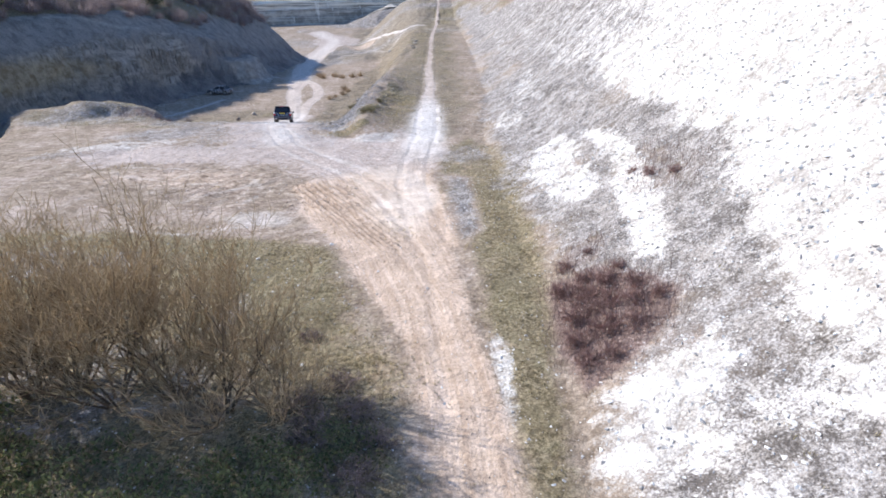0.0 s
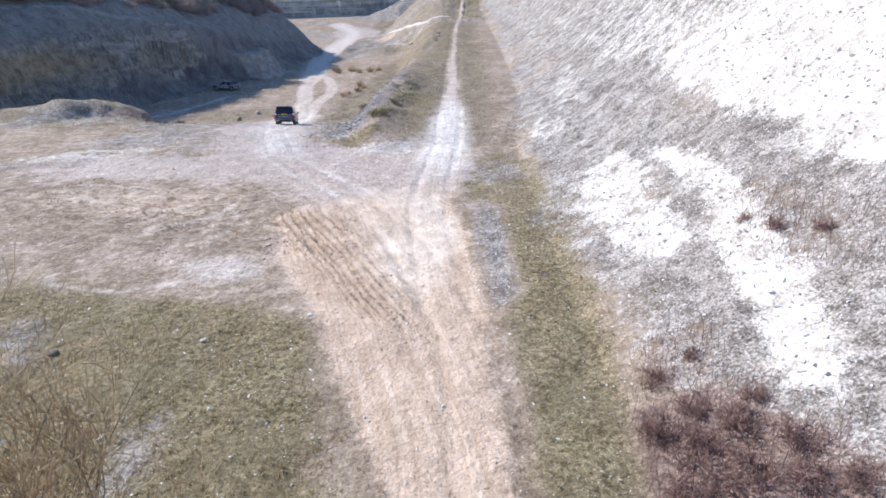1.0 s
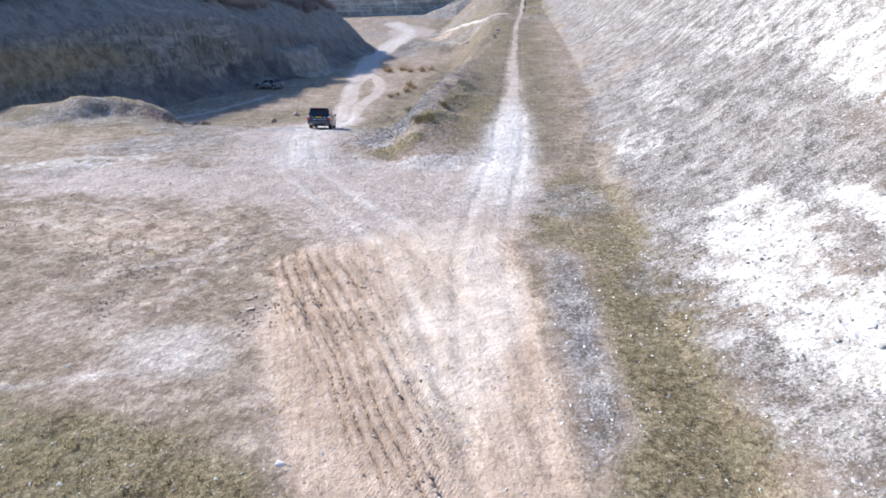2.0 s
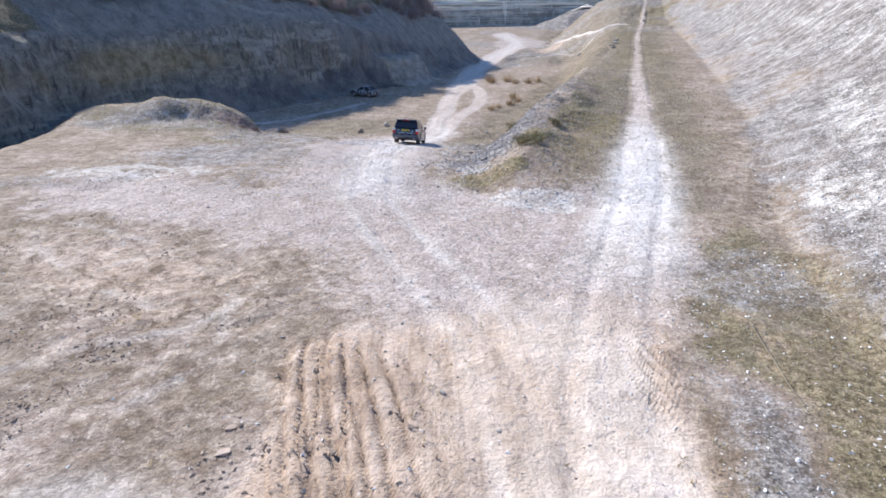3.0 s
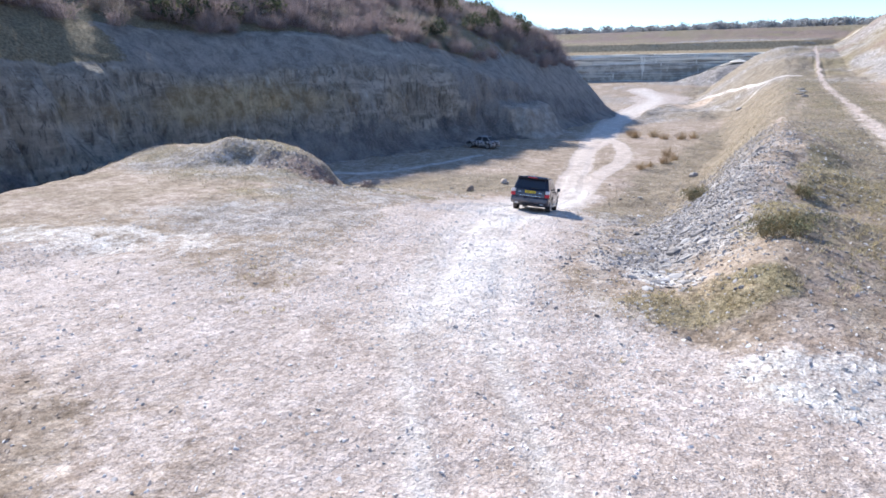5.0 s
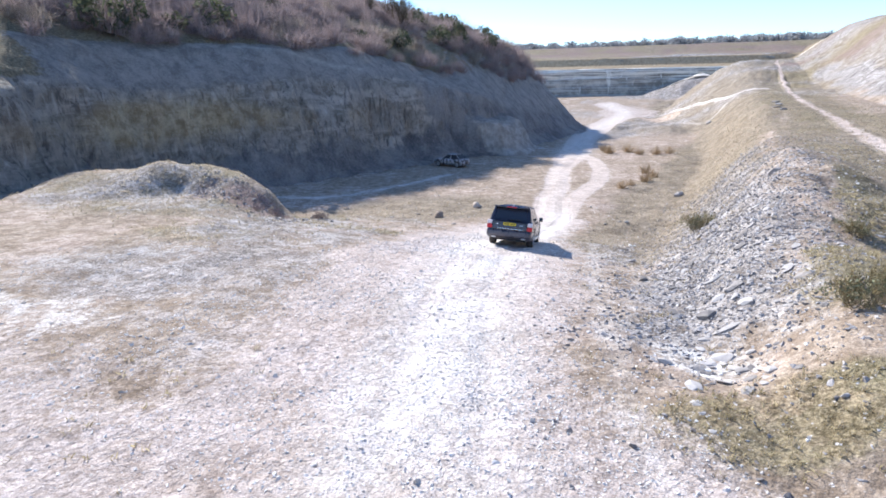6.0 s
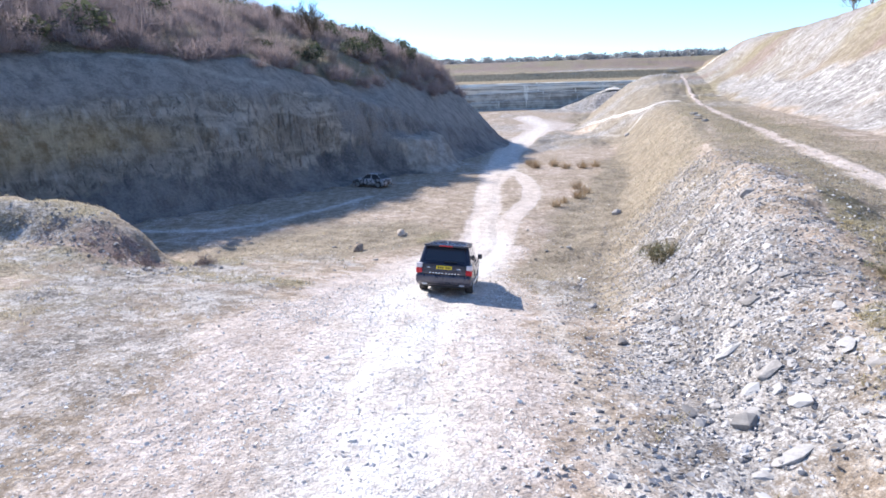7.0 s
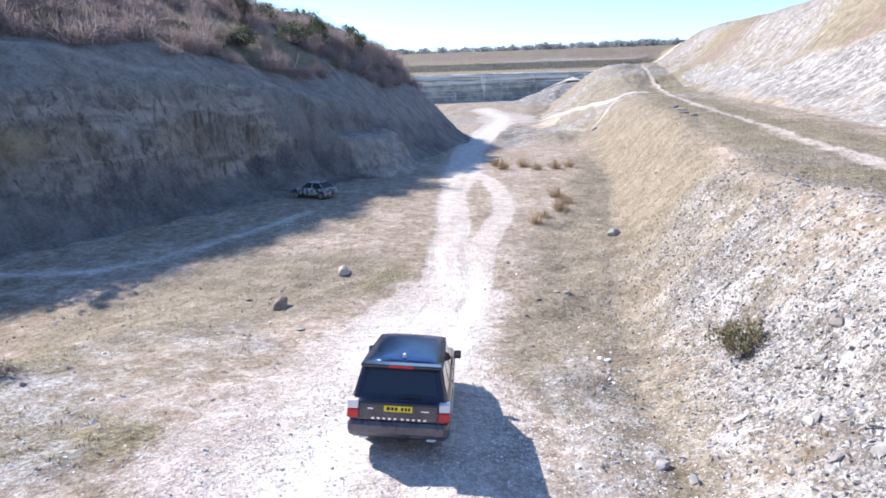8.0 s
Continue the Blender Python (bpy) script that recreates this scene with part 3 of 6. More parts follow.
def zones(x, y, z):
    """How much of each kind of surface there is at each place, 0 to 1."""
    wob = 1.6 * fbm(x, y, 7.0, 4, 40)
    xw, yw = x + wob, y + 1.6 * fbm(x, y, 7.0, 4, 50)
    o = {}
    yard = ring_mask(x + 2.4 * wob, y + 2.2 * (yw - y), YARD, 3.4)
    off_track, _ = to_line(x, y, TRACK_LOW)
    aside = sstep(1.8, 5.5, off_track + 2.0 * fbm(x, y, 5.0, 4, 55)) * sstep(-10, -15, x) * sstep(40, 47, y)
    yard = yard * (1 - 0.62 * aside)
    low = band(xw * 0.3 + x * 0.7, y, TRACK_LOW[7:], np.interp(y, [60, 76, 84, 100, 107, 130, 160, 230], [2.3, 1.6, 1.05, 1.15, 1.8, 2.1, 3.0, 4.0]), 0.8)
    loop = band(x + 0.2 * wob, y, TRACK_LOOP, 0.85, 0.55)
    main = band(x + 0.3 * wob, y, TRACK_MAIN[4:], np.interp(y, [40, 46, 64, 85], [0.9, 1.3, 0.75, 0.6]), 0.7) * np.interp(y, [34, 45, 70, 90], [0.8, 1, 0.85, 0.75])
    climb = np.maximum.reduce([band(x, y, TRACK_CLIMB, 0.5, 0.5), 0.6 * band(x, y, TRACK_FORK, 0.3, 0.5), 0.62 * band(x + 0.3 * wob, y, FOOT_PATH, 0.5, 0.6)])
    o["dust"] = np.maximum.reduce([0.6 * blob(x + 3 * wob, yw, -40, 212, 9, 18), yard, low, loop, 0.9 * main, climb])
    o["earth"] = np.maximum(ring_mask(x + 0.6 * wob, y + 0.6 * wob, APPROACH, 1.4), 0.5 * ring_mask(xw, yw, [(-12, 31), (-24, 34), (-27, 39), (-16, 39.5), (-9, 38)], 3.5))
    o["earth"] = np.maximum.reduce([o["earth"], 0.45 * np.maximum(low, loop) * sstep(66, 78, y) * (1 - sstep(108, 125, y)), 0.75 * main * sstep(56, 66, y)])
    pale = band(x + 0.3 * wob, y, TRACK_LOW[4:], np.interp(y, [50, 70, 80, 110, 130], [1.5, 1.9, 0.9, 1.2, 2.0]), np.interp(y, [70, 80], [1.1, 0.6])) * np.interp(y, [39, 44, 50, 56, 72, 80, 95], [0.15, 0.45, 0.72, 0.75, 0.78, 0.55, 0.40]) * (0.85 + 0.7 * fbm(x * 1.6, y * 0.4, 2.0, 3, 58)) + 0.2 * loop
    spot = np.interp(y, [38, 46, 56, 64, 85], [0.1, 1.0, 0.9, 0.3, 0.12]) * band(x + 0.2 * wob, y, TRACK_MAIN[5:10], np.interp(y, [45, 55, 62, 80], [1.6, 1.15, 0.6, 0.5]), 0.8)
    wheel = 0.6 * np.maximum.reduce([(0.45 if m[0][1] > 60 else 1.0) * band(x + 0.1 * wob, y, m, 0.22, 0.22) for m in WHEEL_MARKS]) * (0.8 + 0.5 * fbm(x, y, 1.5, 3, 44))
    marks = np.maximum.reduce([band(x + 0.25 * wob, y + 0.2 * wob, m, 0.12, 0.24) for m in OLD_MARKS]) * np.clip(0.75 + 1.2 * fbm(x, y, 1.1, 4, 27), 0, 1)
    o["pale"] = np.clip(np.maximum.reduce([0.5 * marks, (0.48 + 0.7 * fbm(x, y, 2.4, 4, 26)) * ring_mask(x + 0.5 * wob, y + 0.5 * wob, [(-6.4, 37.5), (-2.4, 38.0), (-1.5, 30), (-2.2, 26), (-4.4, 31)], 1.1), 0.42 * blob(xw, yw, -9.4, 28.6, 1.8, 1.4), pale, spot, wheel, 0.6 * blob(xw, yw, -1.9, 31.5, 1.3, 6, 4), 0.6 * climb, 0.5 * band(x, y, TRACK_LOW[12:], 2.2, 1.5), 0 * x]), 0, 1)
    # grass
    g = np.maximum.reduce([(0.82 + 0.5 * fbm(x, y, 3.2, 4, 41)) * ring_mask(xw, yw, [(-60, 0), (-60, 25), (-22, 26.5), (-12, 26), (-5.2, 24.5), (-2.9, 20), (-0.9, 15), (-0.5, 0)], 1.9),
                           np.interp(y, [0, 30, 38, 46], [0.80, 0.76, 0.62, 0.52]) * ring_mask(x + 0.5 * wob, y + 0.6 * (yw - y), VERGE, 0.9),
                           0.68 * blob(x + 0.6 * wob, y + 0.6 * wob, -8.4, 48.9, 1.7, 1.1), 0.8 * blob(xw, yw, -6.9, 50.0, 1.2, 0.9), 0.75 * blob(xw, yw, -6.7, 54, 1.2, 1.8), 0.65 * blob(xw, yw, -6.0, 62, 1.2, 7), 0.45 * blob(xw, yw, -4.6, 55, 1.6, 6), 0.52 * blob(xw, yw, -38, 59.0, 7, 4, 10), 0.55 * blob(xw, yw, -31, 57.0, 5, 1.4, 0), (0.48 + 0.35 * fbm(x, y, 6, 3, 67)) * band(xw, y, TRACK_MAIN[7:], 5.5, 2.6), 0.4 * blob(xw, yw, -5.6, 78, 1.8, 20), 0.8 * blob(xw, yw, -24.5, 60, 3.5, 1.8), 0.8 * blob(xw, yw, -28.5, 60, 3, 2), 0.62 * blob(xw, yw, -27.0, 54.0, 3.0, 1.6, 10), 0.75 * blob(xw, yw, -29.5, 63.5, 2.4, 1.6), 0.6 * blob(xw, yw, -24.0, 76.0, 1.2, 2.4)])
    o["grass"] = g * (1 - 0.85 * main)
    o["brown"] = np.maximum.reduce([ring_mask(xw, yw, [(-16, 66), (-13, 60), (-10, 64), (-8, 72), (-7, 110), (-7, 160), (-16, 150), (-17, 100), (-17.5, 80)], 1.5),
                                    0.7 * band(xw, y, TRACK_MAIN[6:], 4.0, 2.5), sstep(230, 300, y), 0.85 * sstep(138, 156, y) * sstep(-40, -30, xw) * (1 - sstep(236, 246, y)), 0.8 * blob(xw, yw, -29, 72, 6, 9, -20)])
    d = x - slope_foot(y)
    up = sstep(-0.6, 2.2, d + 1.3 * sstep(44, 56, y) * (1 - sstep(95, 120, y)) + 1.6 * fbm(x, y, 5, 4, 60)) * np.interp(d, [-1, 2, 5], [0.7, 0.85, 1.0])
    lift = np.interp(y, [0, 50, 62, 100, 150, 220], [0.0, 0.0, 1.2, 3.4, 5.4, 6.0])
    hill_top = sstep(13.6, 16.6, z + lift + 2.6 * fbm(x, y, 12, 4, 66))
    start = np.interp(y, [0, 10, 15, 20, 30, 42, 55, 70, 90], [5.6, 5.6, 5.8, 6.6, 7.5, 7.2, 6.2, 4.5, 1.5])
    upper = sstep(-0.6, 1.6, d - start + 2.0 * fbm(x, y, 8, 4, 61)) * np.interp(y, [0, 36, 46, 70, 110], [1, 0.95, 0.48, 0.34, 0.28])
    patches = np.maximum.reduce([(0.85 + 0.5 * fbm(x, y, 2.2, 4, 52)) * ring_mask(x + 0.5 * wob, y + 0.5 * wob, CHALK_PATCH, 0.9), (0.9 + 0.5 * fbm(x, y, 2.2, 4, 53)) * ring_mask(x + 0.4 * wob, y + 0.4 * wob, CHALK_RIB, 0.55), (0.6 + 0.8 * fbm(x, y, 1.8, 4, 54)) * ring_mask(x + 0.4 * wob, y + 0.4 * wob, CHALK_LOW, 0.8), 0.45 * blob(xw, yw, 8.2, 10.5, 1.6, 2.0),
                                 0.5 * blob(xw, yw, 6.2, 47.5, 1.4, 3.0), 0.4 * blob(xw, yw, 8.0, 56, 1.4, 8.0), 0.62 * blob(x + 0.4 * wob, yw, -9.4, 51.2, 1.2, 0.8, 0), 0.55 * blob(xw, yw, 2.2, 14.5, 0.4, 2.4), 0.5 * blob(xw, yw, -26.5, 45.8, 5.5, 1.6, 14), 0.58 * blob(xw, yw, -5.5, 46.6, 2.5, 1.5, 10)])
    o["chalk"] = np.clip(np.maximum(upper, patches), 0, 1) * (1 - hill_top)
    o["brown"] = np.maximum(o["brown"] * (1 - 0.9 * upper * (1 - hill_top)), hill_top)
    o["grass"] = np.maximum(o["grass"], (0.50 + 0.4 * fbm(x, y, 6, 4, 68)) * hill_top)
    heap = np.exp(-((x + 9.8) / 2.5) ** 2) * sstep(49, 52, y) * (1 - sstep(70, 92, y)) * (0.95 + 0.8 * fbm(x, y, 3, 4, 38))
    o["scree"] = np.clip(np.maximum.reduce([0.8 * heap, (0.95 + 0.6 * fbm(x, y, 4, 4, 62)) * up * (1 - hill_top), 0.5 * blob(xw, yw, -24, 56.5, 9, 1.6, -8), 0.5 * blob(xw, yw, -28, 43.5, 5, 1.6, 20), 0.45 * blob(xw, yw, -14, 64, 1.2, 7, 0)]), 0, 1)
    cone = sstep(38, 26, np.hypot(x + 24, (y - 261) * 1.2)) * sstep(228, 246, y)
    o["chalk"] = np.maximum(o["chalk"], 0.2 * cone)
    o["scree"] = np.maximum(o["scree"], 0.8 * cone)
    o["brown"] = o["brown"] * (1 - cone)
    o["earth"] = np.maximum(o["earth"], 0.55 * blob(xw, yw, -27, 190, 6, 9))
    o["grass"] = np.maximum(o["grass"], 0.6 * blob(xw, yw, 0, 205, 6, 35) + 0)
    o["scree"] = np.maximum(o["scree"], (0.35 + 0.6 * fbm(x, y, 14, 4, 63)) * sstep(130, 150, y) * (1 - sstep(235, 250, y)) * (x > -60))
    bare = sstep(0.02, 0.42, fbm(x, y, 4.5, 4, 43) + 0.22 * sstep(-3, 0, x) * sstep(26, 34, y)) * (y < 46)
    o["scree"] = np.maximum(o["scree"], 0.62 * bare * np.clip(o["grass"] * 1.6, 0, 1))
    o["red"] = np.maximum.reduce([1.0 * ring_mask(x + 0.35 * wob, y + 0.35 * wob, BRAMBLE_RING, 0.7), 0.55 * blob(xw, yw, 5.6, 20.6, 1.2, 1.3), 0.45 * blob(xw, yw, 9.5, 24, 1.2, 3.5), 0.4 * blob(xw, yw, 11, 38, 1.2, 4)])
    o["red"] = np.maximum.reduce([o["red"], 0.5 * hill_top * sstep(80, 120, y) * (0.8 + 0.8 * fbm(x, y, 8, 3, 69)), 0.6 * sstep(272, 280, y) * (0.7 + 0.8 * fbm(x * 0.3, y, 6, 3, 39))])
    o["scree"] = o["scree"] * (1 - 0.75 * np.clip(o["red"], 0, 1) * (y < 60))
    o["grass"] = np.maximum.reduce([o["grass"], (0.20 + 0.35 * fbm(x, y, 5, 4, 32)) * ring_mask(xw, yw, [(-13.5, 74), (-7, 72), (-6.5, 160), (-9, 230), (-24, 200), (-17, 155), (-13.5, 110)], 2.0), (0.6 + 0.6 * fbm(x * 0.3, y, 8, 3, 31)) * sstep(268, 276, y)])
    hollow = ring_mask(x, y, [(-35, 58.4), (-34.5, 60.6), (-31, 61.2), (-28.6, 61.4), (-27.6, 59.0), (-30, 58.2)], 0.7)
    o["red"] = np.maximum(o["red"], (0.75 + 0.5 * fbm(x, y, 1.2, 3, 47)) * hollow)
    o["scree"] = np.maximum(o["scree"], 0.6 * blob(xw, yw, -35.5, 57.4, 3.5, 1.2, 12))
    o["grass"] = o["grass"] * (1 - 0.6 * hollow)
    o["scree"] = np.maximum(o["scree"], (0.60 + 0.55 * fbm(x, y, 3.5, 4, 56)) * aside * sstep(-32, -27, x) * sstep(72, 64, y) * (x < -14) * sstep(42, 50, y))
    o["grass"] = np.maximum(o["grass"], (0.18 + 0.45 * fbm(x, y, 4.0, 4, 25)) * aside * sstep(66, 60, y) * (x < -16))
    dome = blob(xw, yw, -37, 57.5, 8.5, 4.5, 8)
    o["scree"] = np.maximum(o["scree"], (0.5 + 0.5 * fbm(x, y, 2.6, 4, 23)) * dome)
    o["grass"] = np.maximum(o["grass"], (0.66 + 0.5 * fbm(x, y, 3.4, 4, 22)) * dome)
    strip = ring_mask(x + 0.4 * wob, y + 0.4 * wob, [(-0.3, 36), (1.2, 35), (1.7, 31), (1.9, 26), (0.9, 25), (0.2, 31)], 0.7)
    o["grass"] = o["grass"] * (1 - 0.75 * strip)
    o["scree"] = np.maximum(o["scree"], (0.72 + 0.5 * fbm(x, y, 2.0, 3, 35)) * strip)
    o["ruts"] = np.maximum(np.clip(ring_mask(x + 0.3 * wob, y + 0.4 * wob, RUT_FAN, 0.7) * (1.0 + 0.5 * fbm(x, y, 2.5, 3, 42)), 0, 1), 0.9 * ring_mask(x + 0.1 * wob, y + 0.3 * wob, RUT_SIDE, 0.3))
    return o


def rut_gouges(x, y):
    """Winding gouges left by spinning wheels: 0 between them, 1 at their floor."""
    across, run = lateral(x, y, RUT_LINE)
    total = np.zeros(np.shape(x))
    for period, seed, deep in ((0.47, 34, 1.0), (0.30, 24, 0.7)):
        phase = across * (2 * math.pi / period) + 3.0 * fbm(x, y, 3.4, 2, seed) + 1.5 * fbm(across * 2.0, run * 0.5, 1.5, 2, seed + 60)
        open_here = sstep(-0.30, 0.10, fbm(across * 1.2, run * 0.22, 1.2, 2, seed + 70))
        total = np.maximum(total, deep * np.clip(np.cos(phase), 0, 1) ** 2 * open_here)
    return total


def detail(x, y, z, o):
    """Small relief of the loose ground: ruts, wheel marks, lumps and tufts."""
    dz = 0.05 * fbm(x, y, 2.5, 4, 70) + 0.03 * fbm(x, y, 0.8, 2, 71)
    dz = dz + 0.30 * fbm(x, y, 1.1, 4, 76) * blob(x, y, -31.5, 59.6, 4.0, 1.6, -5)
    dz = dz + (0.10 * fbm(x, y, 1.2, 3, 72) + 0.05) * o["grass"]
    dz = dz + 0.30 * fbm(x, y, 2.1, 4, 73) * np.maximum(o["scree"], 0.6 * o["chalk"]) * (1 - sstep(13, 24, x)) * (1 - 0.7 * sstep(60, 90, y) * (x > 0)) + 0.5 * fbm(x, y, 9, 3, 74) * sstep(2, 6, x - slope_foot(y))
    dz = dz + (0.18 * fbm(x, y, 2.2, 4, 77) + 0.30 * fbm(x, y, 6.0, 3, 78) * (x > -40)) * o["brown"] * sstep(56, 66, y)
    far_bank = sstep(125, 150, y) * sstep(-45, -36, x) * (1 - sstep(2, 5, x - slope_foot(y)))
    dz = dz + 0.9 * fbm(x, y * 0.45, 7.0, 4, 59) * far_bank * (1 - o["dust"])
    worn = ring_mask(x, y, [(-10, 30), (-24, 32), (-27, 38), (-16, 39.5), (-9, 37)], 3.0)
    dz = dz + 0.16 * (np.abs(fbm(x, y, 1.3, 4, 58)) - 0.25) * worn
    dz = dz + (0.045 - 0.15 * rut_gouges(x, y)) * o["ruts"]
    for shift in (-0.85, 0.85):
        dz = dz - 0.05 * band(x - shift, y, TRACK_LOW, 0.2, 0.2) - 0.04 * band(x - shift, y, TRACK_MAIN, 0.2, 0.2)
    return dz


# ---------------------------------------------------------------- the one sheet of ground
def spaced(stops):
    """Grid lines from (place, step) stops; the step changes evenly between stops."""
    out, v = [stops[0][0]], stops[0][0]
    while v < stops[-1][0]:
        v += float(np.interp(v, [s[0] for s in stops], [s[1] for s in stops]))
        out.append(v)
    return np.array(out)


def grid_mesh(name, P, faces=None):
    """A mesh from a grid of points, rows by columns by three."""
    rows, cols = P.shape[:2]
    idx = np.arange(rows * cols).reshape(rows, cols)
    quads = np.stack([idx[:-1, :-1], idx[:-1, 1:], idx[1:, 1:], idx[1:, :-1]], -1).reshape(-1, 4)
    if faces is not None:
        quads = quads[faces]
    me = bpy.data.meshes.new(name)
    me.from_pydata(P.reshape(-1, 3).tolist(), [], quads.tolist())
    me.polygons.foreach_set("use_smooth", np.ones(len(me.polygons), bool))
    return me


def paint(me, name, r, g, b):
    col = me.color_attributes.new(name, "FLOAT_COLOR", "POINT")
    data = np.stack([np.ravel(r), np.ravel(g), np.ravel(b), np.ones(np.size(r))], -1).astype(np.float32)
    col.data.foreach_set("color", data.ravel())


gx = spaced([(-1600, 160), (-140, 8), (-70, 1.6), (-44, 1.0), (-34, 0.4), (-22, 0.24), (-11, 0.10), (-9.6, 0.06), (-1.2, 0.06), (0, 0.12), (3, 0.22), (12, 0.24), (22, 0.6), (60, 3), (150, 12), (1600, 160)])
gy = spaced([(-1500, 160), (-30, 8), (2, 0.5), (8, 0.26), (20, 0.22), (22.5, 0.08), (35.5, 0.08), (38, 0.16), (44, 0.22), (70, 0.28), (100, 0.6), (180, 1.2), (300, 2.5), (500, 14), (3000, 220)])
X, Y = np.meshgrid(gx, gy)
Z = height(X, Y)
ZONE = zones(X, Y, Z)
near = sstep(330, 200, np.hypot(X, Y - 40))
Zs = Z + detail(X, Y, Z, ZONE) * near
depth, _ = cliff_depth(X, Y)
Zs = Zs - 6.5 * sstep(0.4, 2.4, depth) * (1 - sstep(13.0, 15.5, depth))
wdepth, _ = wall_depth(X, Y)
Zs = Zs - 9.0 * sstep(-1.2, 0.6, wdepth) * (1 - sstep(9.0, 12.0, wdepth)) * sstep(-200, -150, X) * sstep(90, 60, X)
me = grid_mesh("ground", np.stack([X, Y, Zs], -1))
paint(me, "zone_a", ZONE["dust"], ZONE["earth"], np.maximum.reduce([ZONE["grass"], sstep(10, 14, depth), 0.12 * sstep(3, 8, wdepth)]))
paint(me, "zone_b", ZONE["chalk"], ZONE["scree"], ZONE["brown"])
# rut colour is strongest along the gouge floors
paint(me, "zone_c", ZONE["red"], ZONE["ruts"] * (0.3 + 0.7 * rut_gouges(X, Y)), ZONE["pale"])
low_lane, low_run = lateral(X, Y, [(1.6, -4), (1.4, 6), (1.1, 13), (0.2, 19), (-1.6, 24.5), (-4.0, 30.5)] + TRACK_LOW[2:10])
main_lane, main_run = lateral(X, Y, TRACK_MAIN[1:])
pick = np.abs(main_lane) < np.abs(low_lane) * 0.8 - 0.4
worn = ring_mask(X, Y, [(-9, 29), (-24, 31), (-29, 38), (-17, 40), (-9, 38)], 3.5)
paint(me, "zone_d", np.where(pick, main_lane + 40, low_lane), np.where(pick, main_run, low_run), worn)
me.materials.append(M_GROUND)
ground = tagged(new("ground", me), "dusty chalk quarry floor with tracks, dry grass and scree slopes", "ground", kind="structure")


def surface(x, y):
    """Height of the finished ground at one place, with its small relief."""
    xa, ya = np.array([float(x)]), np.array([float(y)])
    z = height(xa, ya)
    return float((z + detail(xa, ya, z, zones(xa, ya, z)))[0])


# ---------------------------------------------------------------- cliffs
def smooth_line(line, step):
    """A rounded polyline, resampled evenly, with the direction at each place."""
    p = np.array(line, float)
    t = np.linspace(0, len(p) - 1, 60 * len(p))
    k = np.clip(t.astype(int), 0, len(p) - 2)
    f = (t - k)[:, None]
    a, b, c, d = p[np.maximum(k - 1, 0)], p[k], p[k + 1], p[np.minimum(k + 2, len(p) - 1)]
    q = 0.5 * (2 * b + (c - a) * f + (2 * a - 5 * b + 4 * c - d) * f ** 2 + (3 * b - a - 3 * c + d) * f ** 3)
    s = np.concatenate([[0], np.cumsum(np.hypot(*np.diff(q, axis=0).T))])
    u = np.arange(0, s[-1], step)
    q = np.stack([np.interp(u, s, q[:, 0]), np.interp(u, s, q[:, 1])], -1)
    for _ in range(30):
        q[1:-1] = 0.25 * q[:-2] + 0.5 * q[1:-1] + 0.25 * q[2:]
    d = np.gradient(q, axis=0)
    return q, d / np.linalg.norm(d, axis=1)[:, None], u


def even_profile(cs, zs, step):
    s = np.concatenate([[0], np.cumsum(np.hypot(np.diff(cs), np.diff(zs)))])
    u = np.arange(0, s[-1] + step, step)
    return np.interp(u, s, cs), np.interp(u, s, zs)


foot, way, along_m = smooth_line(CLIFF_FOOT[2:19], 0.45)
inward = np.stack([-way[:, 1], way[:, 0]], -1)
fc = np.linspace(-0.6, 16.5, 140)
cc, _ = even_profile(fc, np.interp(fc, [0, 1.2, 2.4, 3.2, 4.0, 5.2, 9, 13, 17], [0, 0.5, 2.0, 3.6, 6.3, 8.4, 10.2, 12.4, 14.2]), 0.3)
PX = foot[:, None, 0] + inward[:, None, 0] * cc[None, :]
PY = foot[:, None, 1] + inward[:, None, 1] * cc[None, :]
PZ = height(PX, PY)
S, C = np.meshgrid(along_m, cc, indexing="ij")
PZ = PZ + sstep(2.0, 5.0, C) * (1 - sstep(9, 15, C)) * 1.3 * fbm(S, S * 0, 14, 4, 79)
spur_side = sstep(108, 122, PY)
Cn = C + 1.3 * fbm(S, PZ, 6.0, 4, 87)
steep = sstep(0.8, 2.4, Cn) * (1 - sstep(4.4, 6.6, Cn)) * (1 - spur_side)
push = steep * (1.3 * fbm(S, PZ * 0.5, 5.0, 4, 80) + 0.7 * fbm(S * 1.6, PZ * 0.7, 1.7, 4, 81) + 1.5 * np.abs(fbm(S * 1.5, PZ * 0.18, 2.4, 4, 82)))
push = push + (1 - steep) * sstep(0, 1, C) * (0.45 * fbm(S, C, 2.5, 4, 83) + 0.5 * fbm(S, C * 0.3, 6, 3, 86)) * (1 - sstep(14, 16, C))
# buttress of firmer rock near the parked wreck
crown_z = 1.7 + 0.9 * fbm(S, S * 0, 2.5, 3, 88)
butt = sstep(105.8, 108.0, PY) * (1 - sstep(116.5, 120.5, PY)) * (1 - sstep(crown_z - 0.5, crown_z + 0.5, PZ))
push = np.clip(push, -0.7, 2.4)
push = push - butt * (2.6 + 1.3 * fbm(S, PZ * 0.6, 2.2, 4, 84) + 0.5 * np.sin((PY - 106) * 0.5))
PX, PY = PX + inward[:, None, 0] * push, PY + inward[:, None, 1] * push
PZ = PZ + 0.12 * fbm(PX, PY, 1.5, 4, 85) * sstep(0.3, 1.5, C) - 0.4 * (C < 0)
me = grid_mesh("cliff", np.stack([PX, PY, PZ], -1))
